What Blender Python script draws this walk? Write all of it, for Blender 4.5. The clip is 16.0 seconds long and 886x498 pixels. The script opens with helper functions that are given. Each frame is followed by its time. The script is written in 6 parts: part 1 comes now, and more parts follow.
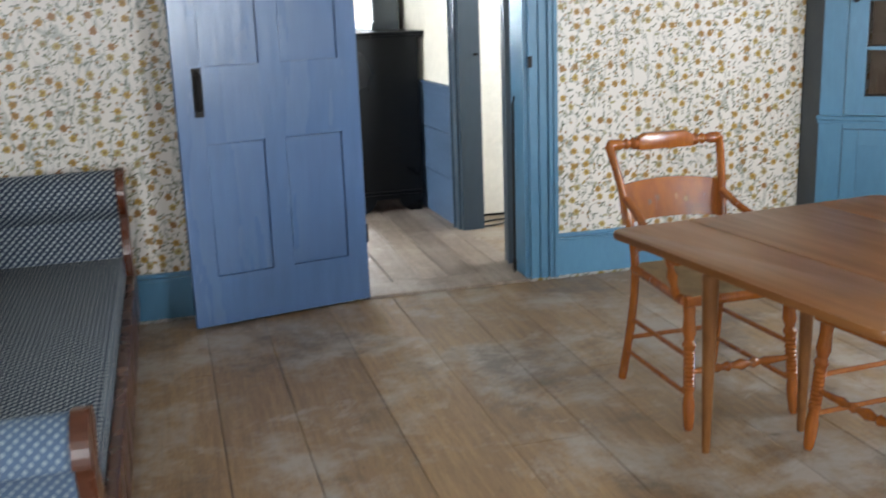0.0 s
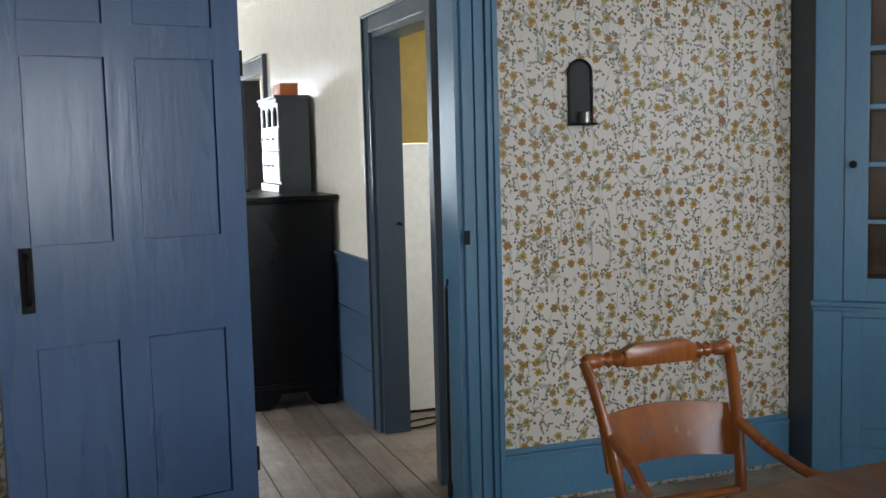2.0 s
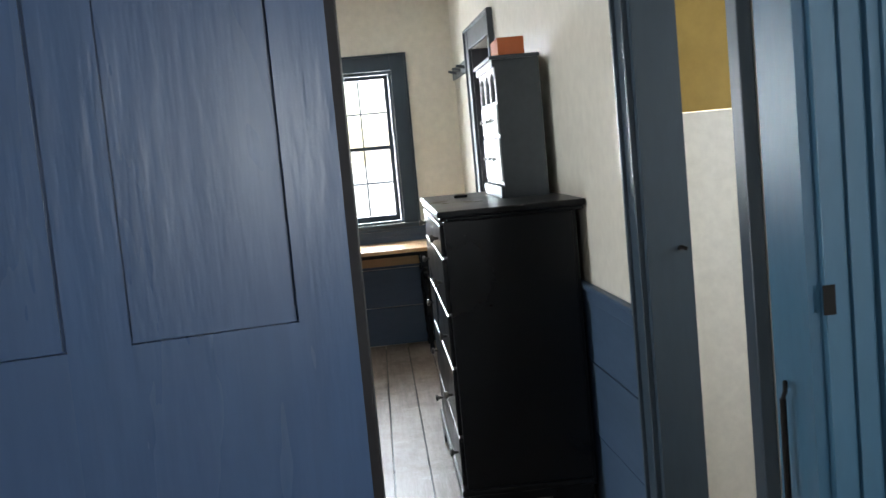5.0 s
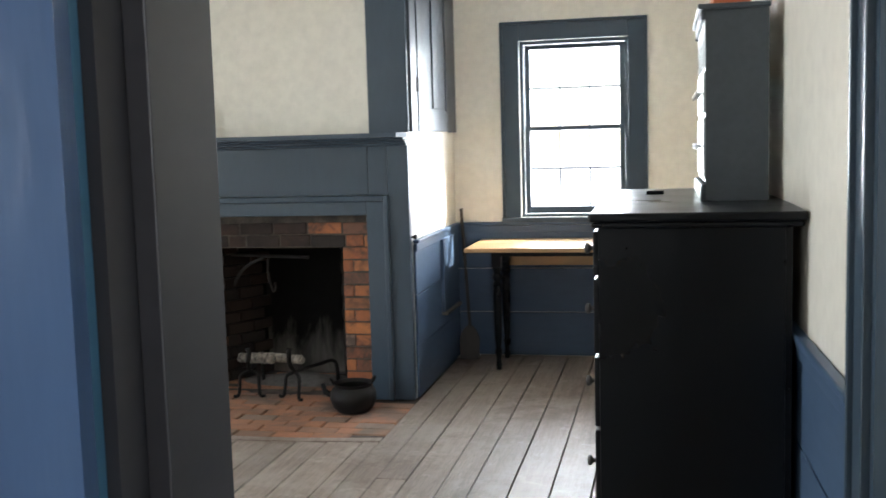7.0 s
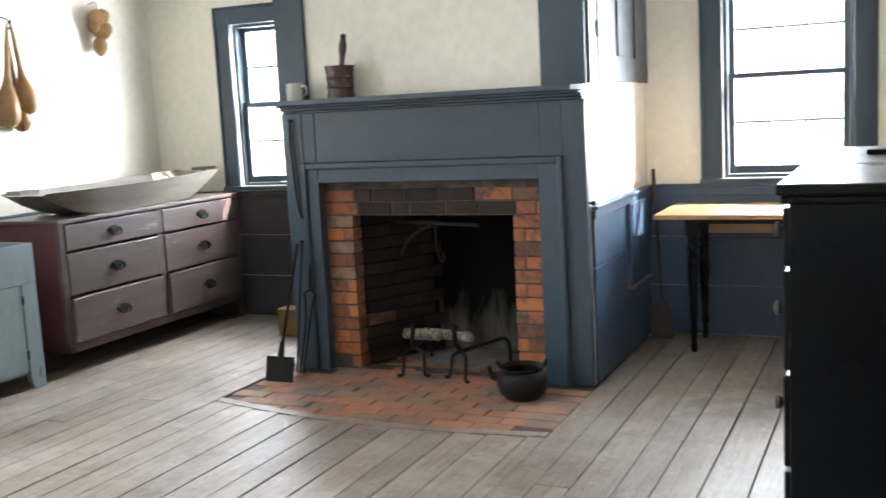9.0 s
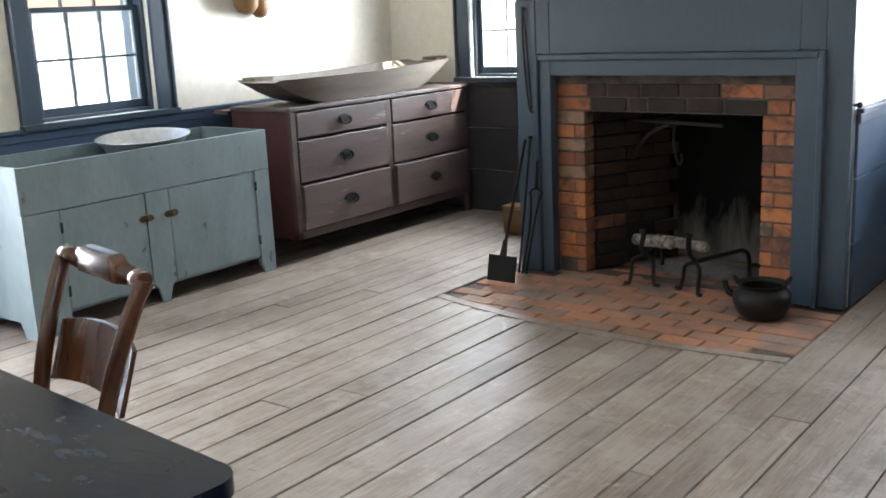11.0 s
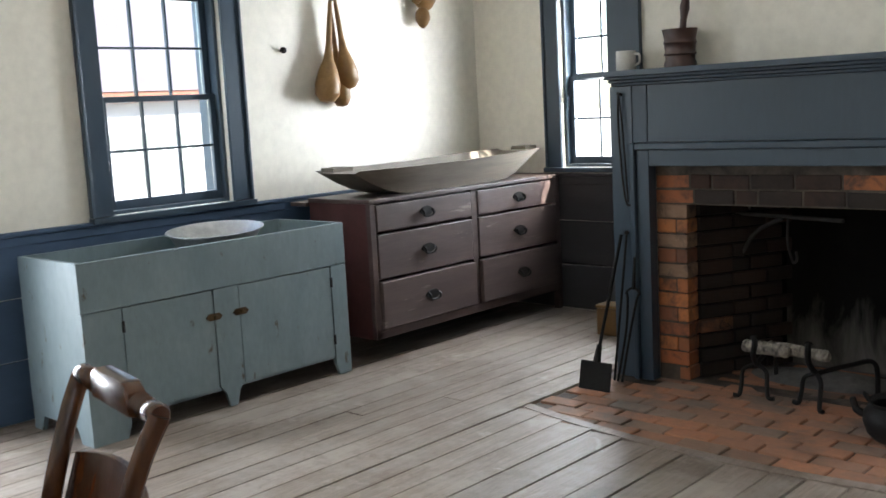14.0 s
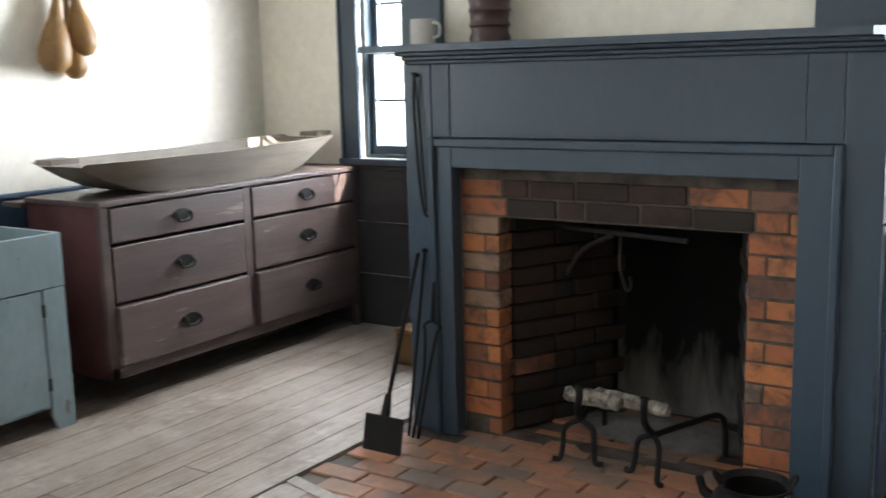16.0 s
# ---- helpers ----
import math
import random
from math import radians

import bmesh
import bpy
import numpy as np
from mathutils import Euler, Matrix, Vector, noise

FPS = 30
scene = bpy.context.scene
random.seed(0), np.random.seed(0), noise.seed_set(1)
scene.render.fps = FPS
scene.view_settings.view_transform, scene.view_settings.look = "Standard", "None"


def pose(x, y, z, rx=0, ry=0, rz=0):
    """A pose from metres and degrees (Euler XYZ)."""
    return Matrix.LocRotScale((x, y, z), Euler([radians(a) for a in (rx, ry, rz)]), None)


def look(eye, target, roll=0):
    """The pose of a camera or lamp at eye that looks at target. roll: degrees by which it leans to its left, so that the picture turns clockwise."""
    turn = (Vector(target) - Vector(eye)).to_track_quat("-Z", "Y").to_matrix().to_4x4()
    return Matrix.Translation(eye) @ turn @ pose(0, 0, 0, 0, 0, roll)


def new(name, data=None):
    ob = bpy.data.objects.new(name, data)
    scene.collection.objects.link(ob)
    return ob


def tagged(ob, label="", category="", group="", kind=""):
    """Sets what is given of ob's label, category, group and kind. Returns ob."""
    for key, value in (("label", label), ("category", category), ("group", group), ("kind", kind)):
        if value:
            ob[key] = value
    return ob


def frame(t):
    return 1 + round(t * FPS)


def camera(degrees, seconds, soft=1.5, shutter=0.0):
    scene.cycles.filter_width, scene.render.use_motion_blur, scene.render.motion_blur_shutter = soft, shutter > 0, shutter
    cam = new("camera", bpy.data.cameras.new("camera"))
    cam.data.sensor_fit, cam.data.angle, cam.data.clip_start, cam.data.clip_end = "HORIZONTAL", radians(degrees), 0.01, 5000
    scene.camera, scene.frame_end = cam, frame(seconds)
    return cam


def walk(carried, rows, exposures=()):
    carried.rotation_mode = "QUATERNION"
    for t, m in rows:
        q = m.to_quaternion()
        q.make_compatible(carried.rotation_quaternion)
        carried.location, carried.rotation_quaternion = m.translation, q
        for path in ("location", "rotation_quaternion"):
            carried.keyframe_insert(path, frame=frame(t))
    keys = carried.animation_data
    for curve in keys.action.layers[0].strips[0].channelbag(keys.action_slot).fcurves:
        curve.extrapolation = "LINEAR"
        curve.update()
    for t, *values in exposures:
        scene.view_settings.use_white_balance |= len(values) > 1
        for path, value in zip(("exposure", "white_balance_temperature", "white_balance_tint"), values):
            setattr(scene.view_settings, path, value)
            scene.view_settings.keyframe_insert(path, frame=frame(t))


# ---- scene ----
cam = camera(46.8, 16.0, shutter=0.3)
PATH = [
    (0, (-1.094, -3.978, 1.445), (-0.598, -2.101, 0.961), -2.1),
    (0.5, (-1.052, -3.752, 1.48), (-0.354, -1.917, 1.098), -2.5),
    (1, (-1.002, -3.575, 1.482), (-0.243, -1.752, 1.161), -2.4),
    (1.5, (-0.868, -3.242, 1.465), (-0.19, -1.374, 1.238), -1.5),
    (2, (-0.775, -2.933, 1.456), (-0.114, -1.055, 1.261), -1.5),
    (2.5, (-0.731, -2.58, 1.456), (-0.069, -0.702, 1.265), -3.2),
    (3, (-0.641, -2.296, 1.452), (-0.056, -0.396, 1.232), -3.7),
    (3.5, (-0.478, -1.962, 1.438), (0.021, -0.035, 1.245), -1.9),
    (4, (-0.371, -1.566, 1.434), (0.096, 0.367, 1.222), -2.5),
    (4.5, (-0.343, -1.315, 1.463), (-0.014, 0.647, 1.263), -4.8),
    (4.7, (-0.246, -1.162, 1.456), (-0.034, 0.817, 1.259), -5.5),
    (5.2, (-0.133, -0.897, 1.446), (-0.05, 1.078, 1.251), -4.9),
    (5.75, (-0.009, -0.606, 1.435), (-0.068, 1.366, 1.242), -4.2),
    (6.3, (0.115, -0.314, 1.425), (-0.085, 1.654, 1.234), -3.6),
    (6.8, (0.228, -0.049, 1.415), (-0.101, 1.915, 1.226), -3.0),
    (7, (0.256, 0.036, 1.409), (-0.17, 1.98, 1.204), -1.6),
    (7.5, (0.341, 0.204, 1.405), (-0.182, 2.114, 1.127), -2.3),
    (8, (0.345, 0.359, 1.379), (-0.228, 2.254, 1.095), -2.5),
    (8.5, (0.298, 0.552, 1.372), (-0.355, 2.42, 1.083), -3.7),
    (9, (0.289, 0.68, 1.394), (-0.535, 2.482, 1.122), -3.0),
    (9.5, (0.268, 0.798, 1.382), (-0.748, 2.496, 1.087), -2.3),
    (10, (0.221, 0.851, 1.37), (-0.847, 2.504, 1.016), -2.2),
    (10.2, (0.209, 0.866, 1.377), (-0.905, 2.483, 0.998), -2.1),
    (10.9, (0.169, 0.9, 1.375), (-0.999, 2.438, 0.939), -2.6),
    (11.6, (0.13, 0.934, 1.374), (-1.173, 2.355, 0.831), -3.1),
    (12.3, (0.09, 0.968, 1.372), (-1.267, 2.31, 0.772), -3.6),
    (12.5, (0.089, 0.956, 1.364), (-1.273, 2.294, 0.768), -3.8),
    (13, (0.057, 0.956, 1.347), (-1.322, 2.323, 0.871), -4.3),
    (13.5, (0.08, 1.067, 1.354), (-1.302, 2.47, 1.004), -3.7),
    (14, (-0.074, 1.237, 1.354), (-1.416, 2.694, 1.079), -3.0),
    (14.5, (-0.163, 1.426, 1.377), (-1.475, 2.917, 1.137), -2.2),
    (15, (-0.228, 1.678, 1.388), (-1.544, 3.167, 1.165), -1.0),
    (15.5, (-0.342, 1.981, 1.37), (-1.613, 3.5, 1.089), -0.7),
    (16, (-0.548, 2.265, 1.377), (-1.637, 3.907, 1.036), -1.4),
]
walk(cam, [(t, look(eye, target, roll)) for t, eye, target, roll in PATH],
     exposures=[(0, 3.3), (1, 2.75), (1.5, 2.35), (2.5, 2.05), (4.7, 2.0), (6.8, 2.4), (7.5, 2.95), (8, 3.1), (8.5, 3.1), (9, 2.8), (9.5, 2.5), (10.2, 2.5), (12.3, 2.72), (13, 2.5), (13.5, 2.35), (14.5, 1.85), (15, 1.8), (15.5, 1.95), (16, 2.5)])

# ---- world, sun, lamps ----
world = bpy.data.worlds.new("world")
scene.world = world
world.use_nodes = True
wn = world.node_tree
sky = wn.nodes.new("ShaderNodeTexSky")
sky.sky_type = "NISHITA"
sky.sun_disc = False
SUN_DIR = Vector((-0.88, -0.58, -0.88)).normalized()
sky.sun_elevation = math.asin(-SUN_DIR.z)
sky.sun_rotation = math.atan2(-SUN_DIR.x, -SUN_DIR.y)
bg = wn.nodes["Background"]
bg.inputs[1].default_value = 0.15
wn.links.new(sky.outputs[0], bg.inputs[0])

sun = new("sun", bpy.data.lights.new("sun", "SUN"))
sun.data.energy, sun.data.angle, sun.data.color = 5.0, radians(0.6), (1.0, 0.94, 0.84)
sun.matrix_world = look((0, 0, 8), Vector((0, 0, 8)) + SUN_DIR)


def window_lamp(name, eye, target, w, h, watts, color=(1.0, 1.0, 1.0)):
    """Skylight standing in a window's opening; also used for added fill."""
    l = bpy.data.lights.new(name, "AREA")
    l.shape, l.size, l.size_y, l.energy, l.color = "RECTANGLE", w, h, watts, color
    ob = new(name, l)
    ob.matrix_world = look(eye, target)
    return ob


DAY = (0.89, 0.95, 1.03)
window_lamp("skylight_back_right", (-0.32, 7.05, 1.5), (-0.32, 3, 1.0), 0.95, 1.4, 46, DAY)
window_lamp("skylight_back_left", (-3.64, 6.98, 1.5), (-4.5, 5.0, 1.1), 0.95, 1.4, 58, DAY)
window_lamp("skylight_left", (-5.15, 4.2, 2.75), (-2.5, 4.2, 0.6), 1.3, 0.9, 52, DAY)
window_lamp("skylight_door", (-5.3, 2.5, 1.2), (-2.0, 2.5, 0.8), 0.95, 2.1, 32, DAY)
window_lamp("skylight_parlor_east", (3.2, -1.35, 1.55), (-1.6, -1.0, 0.2), 0.85, 1.3, 5, DAY)
window_lamp("skylight_parlor_west", (-2.42, -4.93, 1.55), (-0.8, 0.8, 0.9), 0.85, 1.3, 20, DAY)
window_lamp("skylight_parlor_south", (2.05, -5.78, 1.55), (-0.2, 0.8, 0.9), 0.85, 1.3, 25, DAY)
# Added fill lamp inside the pantry, whose walls have no window.
window_lamp("pantry_fill", (1.92, 1.6, 1.5), (0.9, 1.7, 1.2), 0.5, 0.8, 5, DAY)


# ---- materials ----
def nodes_of(name):
    m = bpy.data.materials.new(name)
    m.use_nodes = True
    nt = m.node_tree
    return m, nt, nt.nodes["Principled BSDF"]


def add(nt, kind, **kw):
    n = nt.nodes.new("ShaderNode" + kind)
    for k, v in kw.items():
        if k == "op":
            n.operation = v
        elif k == "blend":
            n.data_type, n.blend_type = "RGBA", v
        else:
            n.inputs[k.replace("_", " ")].default_value = v
    return n


def ramp(nt, src, stops):
    r = nt.nodes.new("ShaderNodeValToRGB")
    e = r.color_ramp.elements
    while len(e) < len(stops):
        e.new(0.5)
    for el, (p, c) in zip(e, stops):
        el.position = p
        el.color = c if len(c) == 4 else (*c, 1)
    nt.links.new(src, r.inputs[0])
    return r.outputs[0]


def mix(nt, fac, a, b, blend="MIX"):
    n = nt.nodes.new("ShaderNodeMix")
    n.data_type, n.blend_type = "RGBA", blend
    for sock, v in ((n.inputs[0], fac), (n.inputs[6], a), (n.inputs[7], b)):
        if hasattr(v, "is_linked"):
            nt.links.new(v, sock)
        elif isinstance(v, (int, float)):
            sock.default_value = v
        else:
            sock.default_value = (*v, 1) if len(v) == 3 else v
    return n.outputs[2]


def coords(nt, stretch=(1, 1, 1), piecewise=True):
    """Object coordinates, shifted from piece to piece."""
    tc = nt.nodes.new("ShaderNodeTexCoord")
    mp = nt.nodes.new("ShaderNodeMapping")
    mp.inputs["Scale"].default_value = stretch
    nt.links.new(tc.outputs["Object"], mp.inputs[0])
    if piecewise:
        oi = nt.nodes.new("ShaderNodeObjectInfo")
        m = add(nt, "VectorMath", op="SCALE")
        m.inputs[0].default_value = (31.0, 17.0, 23.0)
        nt.links.new(oi.outputs["Random"], m.inputs["Scale"])
        nt.links.new(m.outputs[0], mp.inputs["Location"])
    return mp.outputs[0]


def noise_tex(nt, vec, scale, detail=4, rough=0.55, dist=0.0):
    n = add(nt, "TexNoise", Scale=scale, Detail=detail, Roughness=rough, Distortion=dist)
    nt.links.new(vec, n.inputs["Vector"])
    return n.outputs["Fac"]


def bump(nt, bsdf, height, strength, dist=0.004):
    b = add(nt, "Bump", Strength=strength, Distance=dist)
    nt.links.new(height, b.inputs["Height"])
    nt.links.new(b.outputs[0], bsdf.inputs["Normal"])


def mat(name, a, b=None, rough=0.5, metal=0.0, scale=5.0, fine=60.0, stretch=(1, 1, 1), bumps=0.15,
        wear=None, wear_at=0.62, rand=0.0, spec=0.5, rough_var=0.12, wear_scale=9.0):
    """Paint, wood, metal or cloth: two tones in a broad noise, fine grain, wear in spots, a shift from piece to piece."""
    m, nt, bsdf = nodes_of(name)
    b = b or tuple(c * 0.8 for c in a)
    v = coords(nt, stretch)
    n1 = noise_tex(nt, v, scale, 5, 0.6, 0.3)
    n2 = noise_tex(nt, v, fine, 3, 0.6)
    col = mix(nt, ramp(nt, n1, [(0.32, (0, 0, 0)), (0.68, (1, 1, 1))]), a, b)
    col = mix(nt, ramp(nt, n2, [(0.35, (0, 0, 0)), (0.75, (0.35, 0.35, 0.35))]), col, tuple(c * 0.72 for c in b))
    if wear:
        n3 = noise_tex(nt, v, wear_scale, 8, 0.7)
        col = mix(nt, ramp(nt, n3, [(wear_at, (0, 0, 0)), (wear_at + 0.05, (1, 1, 1))]), col, wear)
    if rand:
        oi = nt.nodes.new("ShaderNodeObjectInfo")
        hs = add(nt, "HueSaturation")
        mr = add(nt, "MapRange")
        mr.inputs[3].default_value, mr.inputs[4].default_value = 1 - rand, 1 + rand
        nt.links.new(oi.outputs["Random"], mr.inputs[0])
        nt.links.new(mr.outputs[0], hs.inputs["Value"])
        nt.links.new(col, hs.inputs["Color"])
        col = hs.outputs[0]
    nt.links.new(col, bsdf.inputs["Base Color"])
    rr = add(nt, "MapRange")
    rr.inputs[3].default_value, rr.inputs[4].default_value = max(0.05, rough - rough_var), min(1, rough + rough_var)
    nt.links.new(n1, rr.inputs[0])
    nt.links.new(rr.outputs[0], bsdf.inputs["Roughness"])
    bsdf.inputs["Metallic"].default_value = metal
    bsdf.inputs["Specular IOR Level"].default_value = spec
    if bumps:
        bump(nt, bsdf, n2, bumps)
    return m


BLUE = mat("blue paint", (0.042, 0.067, 0.095), (0.034, 0.056, 0.080), 0.36, scale=2.5, fine=35, stretch=(1, 1, 0.25), bumps=0.12, wear=(0.026, 0.04, 0.06), wear_at=0.70)
DOOR_BLUE = mat("door blue paint", (0.078, 0.145, 0.282), (0.062, 0.118, 0.238), 0.27, scale=3.4, fine=22, stretch=(1, 1, 0.14), bumps=0.42, rough_var=0.15, spec=0.42, wear=(0.04, 0.09, 0.2), wear_at=0.72)
PARLOR_BLUE = mat("parlor trim blue paint", (0.075, 0.200, 0.315), (0.062, 0.172, 0.275), 0.38, scale=2.5, fine=40, stretch=(1, 1, 0.3), bumps=0.10)
WAINS_BLUE = mat("wainscot blue paint", (0.058, 0.098, 0.165), (0.046, 0.080, 0.135), 0.42, scale=2.0, fine=30, stretch=(0.3, 0.3, 1), bumps=0.12, wear=(0.03, 0.05, 0.085), wear_at=0.70)
PLASTER = mat("cream plaster", (0.80, 0.765, 0.675), (0.755, 0.715, 0.62), 0.36, scale=1.3, fine=18, bumps=0.08, wear=(0.735, 0.70, 0.60), wear_at=0.68, wear_scale=2.5)
CEILING = mat("ceiling plaster", (0.80, 0.78, 0.72), (0.74, 0.72, 0.66), 0.8, scale=1.5, fine=20)
OCHRE = mat("ochre plaster", (0.36, 0.24, 0.055), (0.29, 0.19, 0.04), 0.7, scale=3, fine=20, bumps=0.2)
WHITE = mat("white painted board", (0.74, 0.72, 0.66), (0.68, 0.66, 0.60), 0.55, scale=2, fine=30)
ORANGE = mat("orange red paint", (0.56, 0.155, 0.055), (0.48, 0.125, 0.045), 0.6, scale=4, fine=30)
SLATE = mat("dark slate paint and shade", (0.040, 0.038, 0.042), (0.030, 0.029, 0.033), 0.45, scale=2, fine=30, stretch=(0.3, 0.3, 1), bumps=0.12, wear=(0.06, 0.05, 0.048), wear_at=0.68)
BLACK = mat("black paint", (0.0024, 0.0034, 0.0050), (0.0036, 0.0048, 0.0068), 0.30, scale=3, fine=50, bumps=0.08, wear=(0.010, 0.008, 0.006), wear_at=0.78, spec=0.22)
IRON = mat("black iron", (0.010, 0.0095, 0.009), (0.016, 0.014, 0.013), 0.55, 0.2, scale=12, fine=90, bumps=0.3, spec=0.22)
BRASS = mat("dull brass", (0.12, 0.075, 0.03), (0.07, 0.042, 0.018), 0.45, 0.7, scale=20, fine=90)
TIN = mat("grey tin", (0.50, 0.50, 0.49), (0.36, 0.36, 0.36), 0.38, 0.9, scale=9, fine=60, bumps=0.15)
PEWTER = mat("dull pewter", (0.16, 0.155, 0.15), (0.09, 0.088, 0.085), 0.42, 0.8, scale=20, fine=90)
TIN_DARK = mat("dark tarnished tin", (0.022, 0.023, 0.025), (0.012, 0.013, 0.014), 0.24, 0.5, scale=9, fine=60, bumps=0.2)
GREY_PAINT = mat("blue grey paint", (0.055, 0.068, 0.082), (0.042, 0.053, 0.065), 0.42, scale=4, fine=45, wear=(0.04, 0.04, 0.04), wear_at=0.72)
AQUA = mat("worn light blue paint", (0.200, 0.255, 0.270), (0.150, 0.200, 0.215), 0.50, scale=4, fine=40, stretch=(1, 1, 0.5), bumps=0.2, wear=(0.085, 0.068, 0.050), wear_at=0.635, wear_scale=16)
RED_WOOD = mat("worn red paint on wood", (0.110, 0.036, 0.034), (0.070, 0.026, 0.025), 0.55, scale=5, fine=40, bumps=0.2, wear=(0.17, 0.11, 0.095), wear_at=0.68)
MAUVE = mat("worn brown grey wood", (0.118, 0.083, 0.074), (0.072, 0.051, 0.048), 0.46, scale=4, fine=28, stretch=(0.4, 0.25, 2.2), bumps=0.25, wear=(0.21, 0.165, 0.145), wear_at=0.63, rand=0.12)
TROUGH = mat("weathered grey wood", (0.215, 0.180, 0.140), (0.135, 0.112, 0.088), 0.62, scale=5, fine=30, stretch=(2.5, 0.25, 2.5), bumps=0.3)
MAPLE = mat("honey maple varnish", (0.310, 0.096, 0.014), (0.190, 0.050, 0.009), 0.24, scale=9, fine=50, stretch=(2, 2, 0.4), bumps=0.05, spec=0.6)
CHERRY = mat("cherry table wood", (0.190, 0.080, 0.024), (0.120, 0.046, 0.013), 0.34, scale=4, fine=24, stretch=(6, 0.35, 2), bumps=0.06, spec=0.3)
MAHOGANY = mat("dark red wood", (0.085, 0.024, 0.010), (0.045, 0.014, 0.007), 0.28, scale=6, fine=40, stretch=(2, 2, 0.5), bumps=0.05, spec=0.5)
DARK_CHAIR = mat("dark walnut varnish", (0.105, 0.036, 0.012), (0.036, 0.014, 0.007), 0.22, scale=8, fine=40, stretch=(2, 2, 0.5), bumps=0.06, spec=0.6)
PINE = mat("yellow pine tabletop", (0.560, 0.360, 0.185), (0.460, 0.275, 0.125), 0.38, scale=4, fine=22, stretch=(0.3, 5, 2), bumps=0.06)
GOURD = mat("dried gourd", (0.290, 0.160, 0.055), (0.190, 0.095, 0.030), 0.40, scale=9, fine=50, bumps=0.15, wear=(0.12, 0.06, 0.02), wear_at=0.68)
STONEWARE = mat("cream glazed mug", (0.62, 0.61, 0.58), (0.54, 0.53, 0.50), 0.25, scale=6, fine=60, bumps=0.03)
WICKER = mat("turned treen wood", (0.060, 0.024, 0.018), (0.038, 0.016, 0.013), 0.35, scale=8, fine=40)
RUSH = mat("woven rush", (0.20, 0.125, 0.045), (0.13, 0.08, 0.028), 0.7, scale=14, fine=90, bumps=0.4)
ASHLOG = mat("charred birch log", (0.46, 0.41, 0.34), (0.05, 0.042, 0.036), 0.85, scale=22, fine=70, stretch=(1.6, 1, 1), bumps=0.6)
MORTAR = mat("sooty lime mortar", (0.125, 0.098, 0.078), (0.030, 0.024, 0.020), 0.9, scale=8, fine=60, bumps=0.4)
SOOT = mat("sooted firebrick", (0.0035, 0.0033, 0.003), (0.007, 0.006, 0.0055), 0.95, scale=5, fine=40, bumps=0.4, wear=(0.03, 0.028, 0.026), wear_at=0.72, wear_scale=4, spec=0.15)


def ash_mat():
    """Soot-black fireback with pale ash licked up it in tongues."""
    m, nt, bsdf = nodes_of("ashy fireback")
    tc = nt.nodes.new("ShaderNodeTexCoord")
    sep = nt.nodes.new("ShaderNodeSeparateXYZ")
    nt.links.new(tc.outputs["Object"], sep.inputs[0])
    mp = nt.nodes.new("ShaderNodeMapping")
    mp.inputs["Scale"].default_value = (4, 1, 1.3)
    nt.links.new(tc.outputs["Object"], mp.inputs[0])
    tongues = noise_tex(nt, mp.outputs[0], 1.6, 6, 0.62, 0.5)
    edge = add(nt, "Math", op="MULTIPLY_ADD")
    edge.inputs[1].default_value = -1.15
    nt.links.new(sep.outputs[2], edge.inputs[0])
    nt.links.new(tongues, edge.inputs[2])
    fac = ramp(nt, edge.outputs[0], [(0.10, (0, 0, 0)), (0.60, (0.85, 0.85, 0.85))])
    soot = mix(nt, noise_tex(nt, tc.outputs["Object"], 9, 5), (0.003, 0.0029, 0.0027), (0.009, 0.008, 0.007))
    nt.links.new(mix(nt, fac, soot, (0.20, 0.185, 0.165)), bsdf.inputs["Base Color"])
    bsdf.inputs["Roughness"].default_value = 0.95
    bsdf.inputs["Specular IOR Level"].default_value = 0.1
    bump(nt, bsdf, noise_tex(nt, tc.outputs["Object"], 22, 5), 0.5, 0.006)
    return m


ASH = ash_mat()


